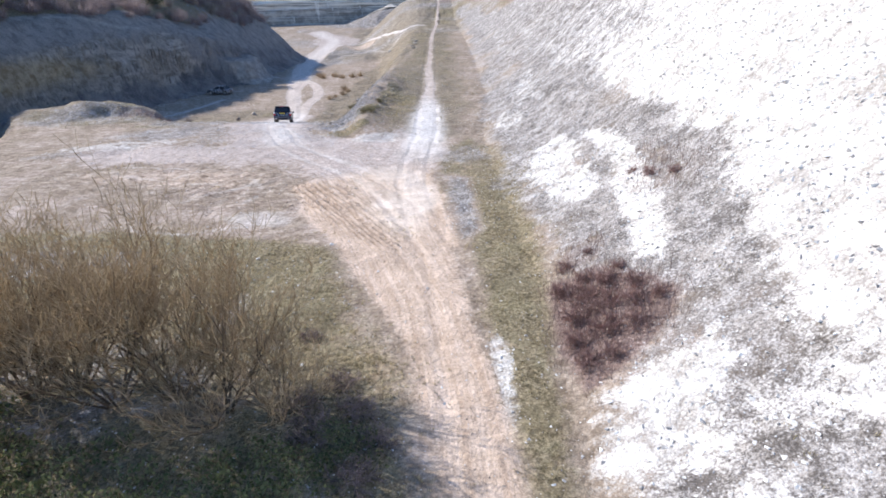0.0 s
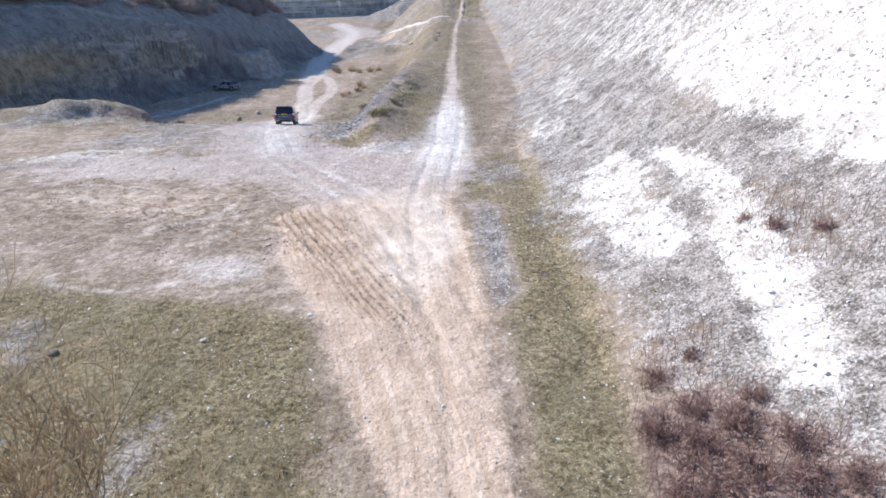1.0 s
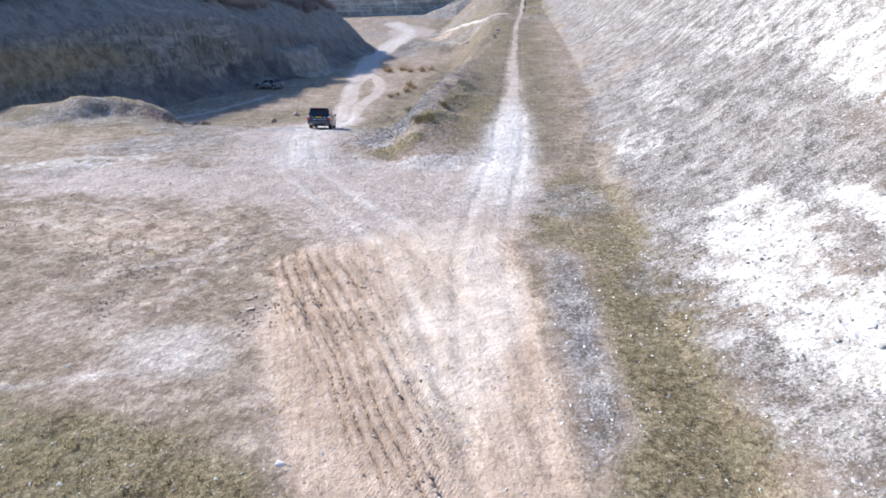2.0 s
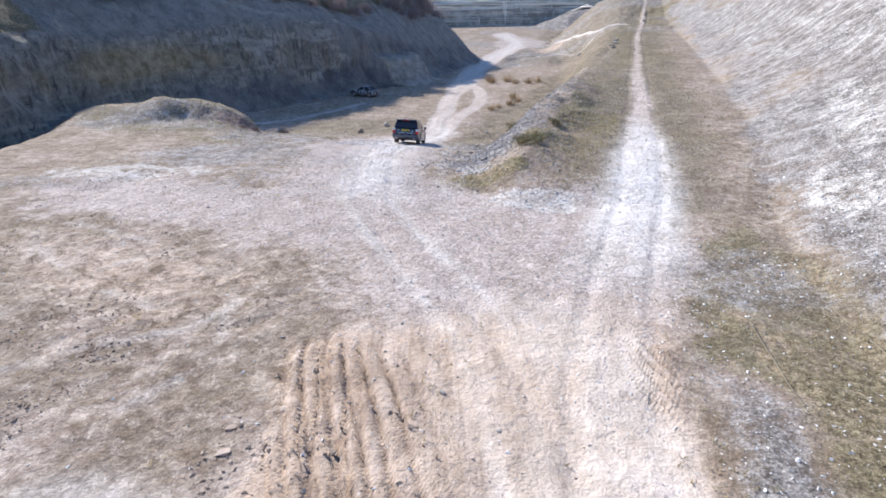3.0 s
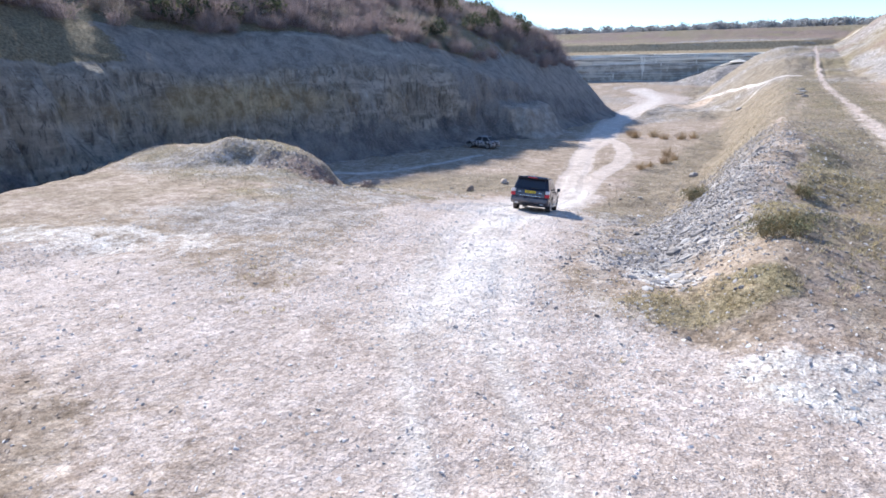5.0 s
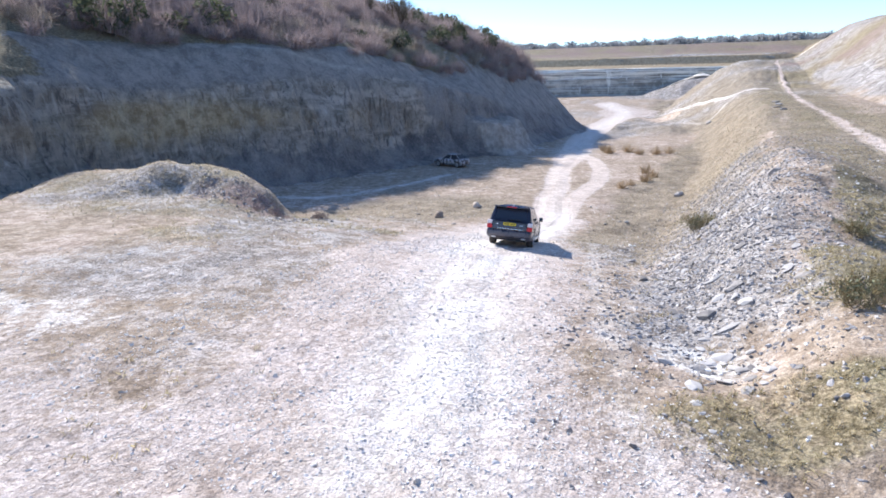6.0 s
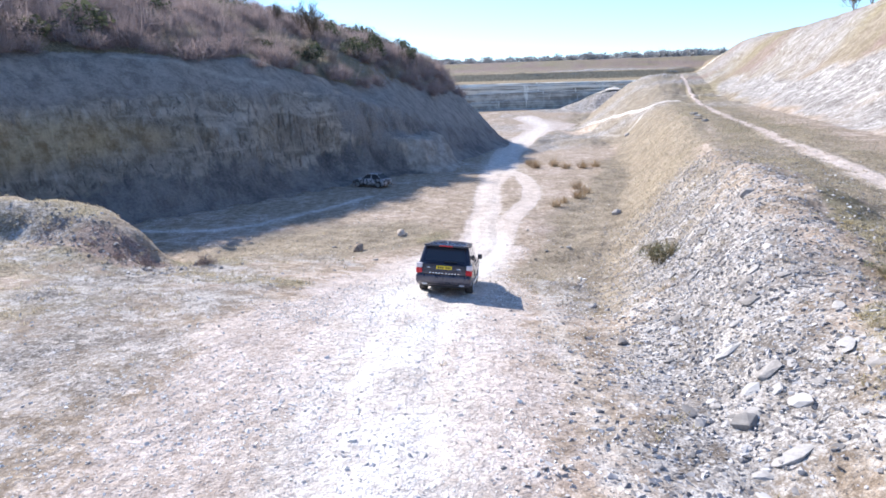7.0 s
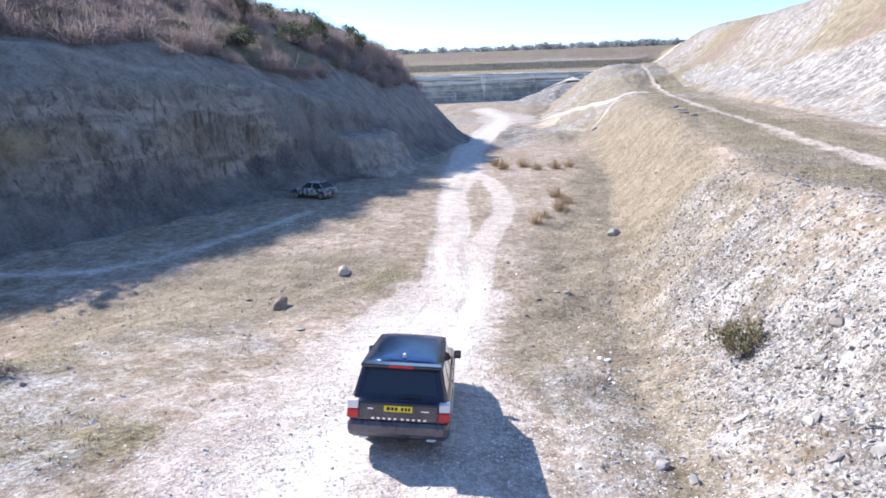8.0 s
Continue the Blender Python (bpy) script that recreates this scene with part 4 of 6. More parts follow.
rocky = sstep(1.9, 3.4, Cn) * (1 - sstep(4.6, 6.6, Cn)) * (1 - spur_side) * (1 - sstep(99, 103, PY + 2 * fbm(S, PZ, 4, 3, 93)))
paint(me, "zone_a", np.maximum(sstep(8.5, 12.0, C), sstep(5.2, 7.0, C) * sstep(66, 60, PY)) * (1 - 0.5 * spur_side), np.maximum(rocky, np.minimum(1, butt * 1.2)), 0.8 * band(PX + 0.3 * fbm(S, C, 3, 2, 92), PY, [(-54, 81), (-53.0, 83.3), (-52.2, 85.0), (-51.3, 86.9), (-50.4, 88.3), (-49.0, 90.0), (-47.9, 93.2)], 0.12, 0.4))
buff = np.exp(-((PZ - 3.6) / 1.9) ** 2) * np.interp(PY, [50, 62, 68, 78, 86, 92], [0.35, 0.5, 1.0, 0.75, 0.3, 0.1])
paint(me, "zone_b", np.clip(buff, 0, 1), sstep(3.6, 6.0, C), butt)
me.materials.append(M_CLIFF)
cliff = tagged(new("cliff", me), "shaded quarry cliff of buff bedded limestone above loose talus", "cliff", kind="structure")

wfoot, wway, walong = smooth_line([(-150, 248), (-120, 250), (-60, 256), (-20, 262), (40, 269), (70, 272.4)], 0.9)
winward = np.stack([-wway[:, 1], wway[:, 0]], -1)
wc, _ = even_profile([-3.5, 0, 2.5, 10, 13, 16], [0.4, 1.5, 14.5, 15.8, 18.6, 18.8], 0.42)
QX = wfoot[:, None, 0] + winward[:, None, 0] * wc[None, :]
QY = wfoot[:, None, 1] + winward[:, None, 1] * wc[None, :]
QZ = height(QX, QY)
S, C = np.meshgrid(walong, wc, indexing="ij")
out = sstep(0, 0.8, C) * (1 - sstep(2.2, 4, C)) * (0.8 * fbm(S, QZ, 8, 4, 90) + 0.5 * fbm(S * 0.12, QZ * 1.3, 3, 3, 91) - 0.9 * np.mod(QZ / 3.1 + 0.5 * fbm(S, S * 0, 30, 2, 95), 1.0) + 0.4 + 0.5 * np.abs(fbm(S, QZ * 0.2, 5, 3, 94)))
QX, QY = QX + winward[:, None, 0] * out, QY + winward[:, None, 1] * out
me = grid_mesh("quarry_wall", np.stack([QX, QY, QZ], -1))
paint(me, "zone_a", sstep(2.6, 4.0, C), 0 * C, 0 * C)
me.materials.append(M_WALL)
tagged(new("quarry_wall", me), "far grey chalk quarry wall with level beds and benches", "quarry wall", kind="structure")


# ---------------------------------------------------------------- helpers for things
def part(name, bm, material, parent, label="", smooth=False, at=None):
    """Links a bmesh as one mesh object under a thing or a part."""
    me = bpy.data.meshes.new(name)
    bm.to_mesh(me)
    bm.free()
    me.polygons.foreach_set("use_smooth", np.full(len(me.polygons), smooth))
    me.materials.append(material)
    ob = new(name, me)
    if parent:
        ob.parent = parent
    if at is not None:
        ob.matrix_basis = at
    return tagged(ob, label)


def array_mesh(name, V, F, material, smooth=False):
    """A mesh from arrays of corners and of triangles or quads."""
    me = bpy.data.meshes.new(name)
    V, F = np.asarray(V, np.float32), np.asarray(F, np.int32)
    me.vertices.add(len(V))
    me.vertices.foreach_set("co", V.ravel())
    k = F.shape[1]
    me.loops.add(F.size)
    me.loops.foreach_set("vertex_index", F.ravel())
    me.polygons.add(len(F))
    me.polygons.foreach_set("loop_start", np.arange(0, F.size, k, dtype=np.int32))
    me.polygons.foreach_set("use_smooth", np.full(len(F), smooth))
    me.materials.append(material)
    me.update(calc_edges=True)
    me.validate()
    return me


def box(bm, x0, x1, y0, y1, z0, z1, bevel=0.0, m=None):
    made = bmesh.ops.create_cube(bm, size=1, matrix=Matrix.Translation(((x0 + x1) / 2, (y0 + y1) / 2, (z0 + z1) / 2)) @ Matrix.Diagonal((x1 - x0, y1 - y0, z1 - z0, 1)))
    vs = made["verts"]
    if m is not None:
        bmesh.ops.transform(bm, matrix=m, verts=vs)
    if bevel:
        es = list({e for v in vs for e in v.link_edges})
        bmesh.ops.bevel(bm, geom=es, offset=bevel, segments=2, affect="EDGES", profile=0.5)
    return bm


def slab(bm, corners, thick):
    """A plate from four corners, given its thickness against its normal."""
    c = [Vector(p) for p in corners]
    n = (c[1] - c[0]).cross(c[3] - c[0]).normalized() * thick
    a = [bm.verts.new(p) for p in c]
    b = [bm.verts.new(p - n) for p in c]
    bm.faces.new(a)
    bm.faces.new(b[::-1])
    for i in range(4):
        j = (i + 1) % 4
        bm.faces.new((a[j], a[i], b[i], b[j]))
    return bm


def disc(bm, r0, r1, x0, x1, n=28):
    """A turned ring round the x axis, from radius r0 to r1."""
    rings = []
    for x, r in ((x0, r0), (x0, r1), (x1, r1), (x1, r0)):
        rings.append([bm.verts.new((x, r * math.cos(2 * math.pi * k / n), r * math.sin(2 * math.pi * k / n))) for k in range(n)])
    for i in range(4):
        a, b = rings[i], rings[(i + 1) % 4]
        for k in range(n):
            bm.faces.new((a[k], a[(k + 1) % n], b[(k + 1) % n], b[k]))
    return bm


# ---------------------------------------------------------------- vehicle materials
def paint_material():
    n = Nodes("dusty near-black car paint")
    at = n.coords(True)
    z = n.node("ShaderNodeSeparateXYZ", Vector=at).outputs[2]
    film = n.math("MULTIPLY", n.span(z, 0.25, 1.10, 0.38, 0.07), n.span(n.noise(3.0, 5, 0.7, at), 0.3, 0.7, 0.4, 1.0))
    col = n.mix(film, (0.018, 0.020, 0.040), (0.36, 0.31, 0.31))
    return n.done(col, n.span(film, 0.05, 0.5, 0.22, 0.75), n.span(film, 0.05, 0.4, 0.55, 0.0), 0.5, Coat_Weight=0.6, Coat_Roughness=0.08)


M_PAINT = paint_material()
# the sky's reflection is put into this blue base colour
M_ROOF = plain("roof paint with sky blue put in", (0.10, 0.18, 0.36), 0.2, 0.85, 0.5, 0.05)
M_GLASS = plain("dark tinted glass", (0.02, 0.024, 0.036), 0.05, 0, 0.8, 0.05)
M_TRIM = plain("black plastic trim", (0.025, 0.025, 0.028), 0.55)
M_TYRE = plain("dusty tyre rubber", (0.07, 0.063, 0.058), 0.9, scale=14, vary=0.3)
M_RIM = plain("silver alloy", (0.62, 0.62, 0.63), 0.32, 0.85)
M_RED = plain("red lamp glass", (0.55, 0.012, 0.02), 0.15, 0, 0.5)
M_CLEAR = plain("pale lamp glass", (0.72, 0.66, 0.68), 0.15, 0, 0.5)
M_PLATE = plain("yellow plate", (0.80, 0.60, 0.03), 0.5)
M_INK = plain("black print", (0.02, 0.02, 0.02), 0.6)
M_CHROME = plain("bright metal letters", (0.75, 0.75, 0.76), 0.25, 0.9)
M_STEMS = twig_material("dry reddish stems", (0.20, 0.125, 0.11), (0.42, 0.31, 0.275))


def loft(stations, ring):
    """A closed shell through stations along y; ring(y) gives the section's (x, z) points."""
    bm = bmesh.new()
    rows = [[bm.verts.new((x, y, z)) for x, z in ring(y)] for y in stations]
    n = len(rows[0])
    for a, b in zip(rows, rows[1:]):
        for k in range(n):
            bm.faces.new((a[k], a[(k + 1) % n], b[(k + 1) % n], b[k]))
    bm.faces.new(rows[0])
    bm.faces.new(rows[-1][::-1])
    bmesh.ops.recalc_face_normals(bm, faces=bm.faces)
    return bm


def curve_of(*pairs):
    a = np.array(pairs, float)
    return lambda v: float(np.interp(v, a[:, 0], a[:, 1]))


def wheel(parent, x, y, radius, width, side):
    tyre_bm = bmesh.new()
    rows = []
    prof = [(-0.5, 0.70), (-0.5, 0.90), (-0.38, 0.985), (-0.2, 1.0), (0.2, 1.0), (0.38, 0.985), (0.5, 0.90), (0.5, 0.70)]
    for px, pr in prof:
        rows.append([tyre_bm.verts.new((px * width, pr * radius * math.cos(2 * math.pi * k / 32), pr * radius * math.sin(2 * math.pi * k / 32))) for k in range(32)])
    for i in range(len(rows)):
        a, b = rows[i], rows[(i + 1) % len(rows)]
        for k in range(32):
            tyre_bm.faces.new((a[k], a[(k + 1) % 32], b[(k + 1) % 32], b[k]))
    hub = new("wheel", None)
    hub.parent = parent
    hub.matrix_basis = pose(x, y, radius)
    part("tyre", tyre_bm, M_TYRE, hub, "dusty black tyre", True)
    bm = bmesh.new()
    o = side * width * 0.36
    disc(bm, radius * 0.60, radius * 0.71, o - 0.05, o + 0.05)
    disc(bm, 0.0001, radius * 0.17, o - 0.03, o + 0.04)
    for k in range(10):
        a = k * math.pi / 5 + (0.10 if k % 2 else -0.10)
        box(bm, o - 0.02, o + 0.03, -0.022, 0.022, radius * 0.12, radius * 0.63, 0, Matrix.Rotation(a, 4, "X"))
    disc(bm, 0.0001, radius * 0.60, o - side * 0.10 - 0.005, o - side * 0.10 + 0.005)
    part("rim", bm, M_RIM, hub, "silver multi-spoke alloy rim")
    return hub


def arch_floor(y, base, wheels, r):
    z = base
    for wy in wheels:
        k = r * r - (y - wy) ** 2
        if k > 0:
            z = max(z, math.sqrt(k) + r * 0.88)
    return z


def build_suv():
    car = tagged(new("suv", None), "near-black large estate suv, dusty below, on the gravel track", "car")
    half = curve_of((-2.57, 0.84), (-2.45, 0.93), (-2.0, 0.955), (1.6, 0.955), (2.0, 0.91), (2.2, 0.74))
    base = curve_of((-2.57, 0.52), (-2.45, 0.36), (-1.9, 0.30), (1.9, 0.30), (2.2, 0.42))
    belt = curve_of((-2.57, 0.90), (-2.50, 1.08), (-2.3, 1.14), (0.55, 1.10), (0.85, 1.09), (1.6, 1.02), (2.05, 0.93), (2.2, 0.78))

    def ring(y):
        w, b, t = half(y), arch_floor(y, base(y), (-1.3725, 1.3725), 0.43), belt(y)
        b = min(b, t - 0.12)
        m = b + (t - b) * 0.55
        right = [(0.0, b), (w * 0.90, b), (w * 0.985, b + 0.05), (w, m), (w * 0.985, t - 0.10), (w * 0.93, t - 0.01), (w * 0.6, t + 0.012), (0.0, t + 0.02)]
        return right + [(-x, z) for x, z in right[-2:0:-1]]

    ys = sorted(set([-2.57, -2.53, -2.45, -2.3, -2.0, 2.0, 2.1, 2.17, 2.2, 0.55, 0.85, 1.0] + [round(v, 3) for w in (-1.3725, 1.3725) for v in np.linspace(w - 0.431, w + 0.431, 17)] + [round(v, 2) for v in np.linspace(-0.9, 0.9, 8)]))
    part("body", loft(ys, ring), M_PAINT, car, "near-black painted body, dusty along the sills", True)
    # glasshouse: lower and upper outline
    lo = [(-0.87, -2.44), (0.87, -2.44), (0.88, 0.78), (-0.88, 0.78)]
    hi = [(-0.74, -2.16), (0.74, -2.16), (0.72, -0.02), (-0.72, -0.02)]
    zl, zh = 1.09, 1.66
    bm = bmesh.new()
    a = [bm.verts.new((x, y, zl)) for x, y in lo]
    b = [bm.verts.new((x, y, zh)) for x, y in hi]
    for i in range(4):
        j = (i + 1) % 4
        bm.faces.new((a[i], a[j], b[j], b[i]))
    bm.faces.new(b)
    bm.faces.new(a[::-1])
    corner = [e for e in bm.edges if abs(e.verts[0].co.z - e.verts[1].co.z) > 0.3]
    bmesh.ops.bevel(bm, geom=corner, offset=0.07, segments=3, affect="EDGES", profile=0.5)
    part("cabin", bm, M_PAINT, car, "dark pillars and window frames")

    def pane(name, i, u0, u1, v0, v1, label):
        j = (i + 1) % 4
        p, q = Vector((*lo[i], zl)), Vector((*lo[j], zl))
        r, s = Vector((*hi[i], zh)), Vector((*hi[j], zh))
        at = lambda u, v: (p.lerp(q, u)).lerp(r.lerp(s, u), v)
        n = (q - p).cross(r - p).normalized() * 0.012
        bm = slab(bmesh.new(), [at(u0, v0) + n, at(u1, v0) + n, at(u1, v1) + n, at(u0, v1) + n], 0.02)
        part(name, bm, M_GLASS, car, label)

    pane("rear_window", 0, 0.10, 0.90, 0.16, 0.90, "dark tinted rear window")
    for i, cuts in ((1, ((0.03, 0.30), (0.34, 0.60), (0.64, 0.94))), (3, ((0.06, 0.36), (0.40, 0.66), (0.70, 0.97)))):
        for u0, u1 in cuts:
            pane("side_window", i, u0, u1, 0.10, 0.90, "dark tinted side window")
    pane("windscreen", 2, 0.06, 0.94, 0.06, 0.94, "raked windscreen")
    # roof with gentle crown
    bm = bmesh.new()
    nx, ny = 9, 12
    grid = []
    for iy in range(ny):
        v = iy / (ny - 1)
        y = -2.22 + v * 2.28
        w = 0.775 - 0.04 * v ** 3
        grid.append([bm.verts.new((w * (2 * ix / (nx - 1) - 1), y, 1.665 + 0.085 * (1 - (2 * ix / (nx - 1) - 1) ** 4) * (1 - 0.55 * (2 * v - 1) ** 4))) for ix in range(nx)])
    for r0, r1 in zip(grid, grid[1:]):
        for k in range(nx - 1):
            bm.faces.new((r0[k], r0[k + 1], r1[k + 1], r1[k]))
    bmesh.ops.solidify(bm, geom=bm.faces[:], thickness=0.03)
    part("roof", bm, M_ROOF, car, "glossy roof with the sky's blue reflection in its colour", True)
    spoiler = part("spoiler", box(bmesh.new(), -0.75, 0.75, -2.36, -2.14, 1.655, 1.715, 0.02), M_PAINT, car, "dark spoiler over the rear window")
    part("brake_light", box(bmesh.new(), -0.22, 0.22, -2.375, -2.355, 1.668, 1.702), M_RED, spoiler, "thin red high brake light")
    part("antenna", box(bmesh.new(), -0.025, 0.025, -1.92, -1.80, 1.73, 1.80, 0.012), M_CLEAR, car, "small pale roof antenna")
    gate = part("tailgate", box(bmesh.new(), -0.72, 0.72, -2.60, -2.52, 0.74, 1.10, 0.03), M_PAINT, car, "flat dark tailgate")
    part("tailgate_seam", box(bmesh.new(), -0.73, 0.73, -2.606, -2.596, 1.045, 1.06), M_TRIM, gate)
    plate = part("number_plate", box(bmesh.new(), -0.26, 0.26, -2.625, -2.602, 0.93, 1.04, 0.004), M_PLATE, gate, "yellow plate with dark marks")
    for x0, x1 in ((-0.21, -0.15), (-0.13, -0.08), (-0.06, -0.01), (0.05, 0.10), (0.12, 0.16), (0.18, 0.22)):
        part("plate_mark", box(bmesh.new(), x0, x1, -2.630, -2.624, 0.955, 1.015), M_INK, plate)
    for k in range(10):
        x = -0.46 + k * 0.102 + (0.03 if k > 4 else 0)
        part("letter_bar", box(bmesh.new(), x - 0.026, x + 0.026, -2.612, -2.599, 0.775, 0.808), M_CHROME, gate)
    part("badge", box(bmesh.new(), -0.56, -0.46, -2.612, -2.60, 0.955, 0.985, 0.006), M_CHROME, gate, "small oval badge")
    part("badge", box(bmesh.new(), 0.42, 0.56, -2.612, -2.60, 0.945, 0.965), M_CHROME, gate, "small model name strip")
    bumper = part("rear_bumper", box(bmesh.new(), -0.94, 0.94, -2.63, -2.30, 0.42, 0.755, 0.10), M_PAINT, car, "dusty dark rear bumper")
    part("skid_plate", box(bmesh.new(), -0.62, 0.62, -2.58, -2.40, 0.40, 0.50, 0.03), M_TRIM, bumper)
    for x in (-0.62, 0.62):
        part("exhaust", box(bmesh.new(), x - 0.09, x + 0.09, -2.60, -2.40, 0.38, 0.44, 0.025), M_RIM, bumper, "bright exhaust tip")
    for s in (-1, 1):
        lamp = part("tail_light", box(bmesh.new(), min(s * 0.73, s * 0.945), max(s * 0.73, s * 0.945), -2.585, -2.33, 0.76, 0.93, 0.025), M_RED, car, "red tail light")
        part("reversing_lamp", box(bmesh.new(), min(s * 0.735, s * 0.94), max(s * 0.735, s * 0.94), -2.58, -2.34, 0.935, 1.09, 0.025), M_CLEAR, lamp, "pale pink reversing lamp")
        mir = part("mirror", box(bmesh.new(), min(s * 0.93, s * 1.10), max(s * 0.93, s * 1.10), 0.50, 0.64, 1.05, 1.24, 0.035), M_PAINT, car, "dark door mirror")
        part("mirror_glass", box(bmesh.new(), min(s * 0.95, s * 1.085), max(s * 0.95, s * 1.085), 0.494, 0.501, 1.075, 1.22), M_GLASS, mir)
        # silver stands in for pale ground mirrored along the lower doors
        part("sill", box(bmesh.new(), min(s * 0.86, s * 0.97), max(s * 0.86, s * 0.97), -0.88, 0.88, 0.27, 0.37, 0.03), M_RIM, car, "side sill, silver for the ground reflected in the doors")
        for y in (-0.62, 0.42):
            part("door_handle", box(bmesh.new(), min(s * 0.945, s * 0.975), max(s * 0.945, s * 0.975), y - 0.11, y + 0.11, 0.93, 0.965, 0.01), M_CHROME, car)
        part("side_vent", box(bmesh.new(), min(s * 0.94, s * 0.965), max(s * 0.94, s * 0.965), 0.86, 1.0, 0.80, 0.98, 0.01), M_RIM, car)
        for y in (-0.10, -0.98, 0.84):
            part("door_seam", box(bmesh.new(), min(s * 0.94, s * 0.957), max(s * 0.94, s * 0.957), y - 0.005, y + 0.005, 0.40, 1.05), M_TRIM, car)
        part("headlight", box(bmesh.new(), min(s * 0.52, s * 0.80), max(s * 0.52, s * 0.80), 2.0, 2.19, 0.74, 0.88, 0.03), M_CLEAR, car, "clear headlight")
        for y in (-1.3725, 1.3725):
            wheel(car, s * 0.81, y, 0.385, 0.26, s)
    part("grille", box(bmesh.new(), -0.46, 0.46, 2.12, 2.215, 0.58, 0.76, 0.02), M_TRIM, car)
    part("wiper", box(bmesh.new(), -0.02, 0.42, -2.455, -2.435, 1.16, 1.18, 0, None), M_TRIM, car, "rear wiper")
    part("underbody", box(bmesh.new(), -0.70, 0.70, -2.3, 1.95, 0.28, 0.55), M_TRIM, car)
    return car


def seat_on_ground(ob, x, y, turn, length, width):
    """Stands a vehicle on the sloping ground with its wheels down."""
    a = radians(turn)
    f, r = Vector((-math.sin(a), math.cos(a), 0)), Vector((math.cos(a), math.sin(a), 0))
    zs = [float(height(x + f.x * u + r.x * v, y + f.y * u + r.y * v)) for u, v in ((length, 0), (-length, 0), (0, width), (0, -width))]
    fw = Vector((f.x * 2 * length, f.y * 2 * length, zs[0] - zs[1])).normalized()
    rt = Vector((r.x * 2 * width, r.y * 2 * width, zs[2] - zs[3])).normalized()
    up = rt.cross(fw).normalized()
    rt = fw.cross(up)
    m = Matrix((rt, fw, up)).transposed().to_4x4()
    m.translation = (x, y, sum(zs) / 4)
    ob.matrix_basis = m


suv = build_suv()
seat_on_ground(suv, -18.2, 63.3, 13.0, 1.37, 0.8)


def build_wreck():
    n = Nodes("burnt and bleached car metal")
    at = n.coords(True)
    v = n.noise(2.6, 5, 0.7, at)
    skin = n.done(n.mix(n.span(v, 0.42, 0.58), (0.07, 0.065, 0.065), (0.42, 0.42, 0.44)), 0.7)
    car = tagged(new("wrecked_car", None), "derelict patchy white and black car below the cliff", "car")
    half = curve_of((-2.0, 0.68), (-1.85, 0.80), (1.7, 0.80), (2.0, 0.64))
    belt = curve_of((-2.0, 0.74), (-1.8, 0.90), (0.7, 0.92), (1.0, 0.86), (1.9, 0.72), (2.0, 0.62))

    def ring(y):
        w, t = half(y), belt(y)
        b = min(arch_floor(y, 0.2, (-1.25, 1.25), 0.33), t - 0.1)
        r = [(0.0, b), (w * 0.92, b), (w, (b + t) / 2), (w * 0.93, t), (0.0, t + 0.02)]
        return r + [(-x, z) for x, z in r[-2:0:-1]]

    ys = sorted(set([-2.0, -1.85, -1.7, 0.0, 0.7, 1.0, 1.7, 1.9, 2.0] + [round(v, 3) for w in (-1.25, 1.25) for v in np.linspace(w - 0.331, w + 0.331, 11)]))
    part("body", loft(ys, ring), skin, car, "patchy bleached body", True)
    bm = bmesh.new()
    lo, hi = [(-0.72, -1.55), (0.72, -1.55), (0.72, 0.75), (-0.72, 0.75)], [(-0.55, -1.0), (0.55, -1.0), (0.55, 0.05), (-0.55, 0.05)]
    a, b = [bm.verts.new((x, y, 0.90)) for x, y in lo], [bm.verts.new((x, y, 1.34)) for x, y in hi]
    for i in range(4):
        bm.faces.new((a[i], a[(i + 1) % 4], b[(i + 1) % 4], b[i]))
    bm.faces.new(b)
    # solid black shell put in for the unlit interior
    part("cabin", bm, M_TRIM, car, "black shell standing in for the dark inside of empty windows")
    part("roof", box(bmesh.new(), -0.57, 0.57, -1.05, 0.08, 1.33, 1.38, 0.02), skin, car)
    for s in (-1, 1):
        for y0, y1, t0, t1 in ((0.72, 0.80, 0.02, 0.08), (-1.60, -1.50, -1.05, -0.97), (-0.45, -0.35, -0.42, -0.34)):
            bm = bmesh.new()
            slab(bm, [(s * 0.73, y0, 0.9), (s * 0.73, y1, 0.9), (s * 0.56, t1, 1.35), (s * 0.56, t0, 1.35)], 0.03 * s)
            part("pillar", bm, skin, car)
        for y in (-1.25, 1.25):
            wheel(car, s * 0.68, y, 0.30, 0.19, s)
    return car


wreck = build_wreck()
seat_on_ground(wreck, -37.7, 95.2, 82.0, 1.25, 0.68)


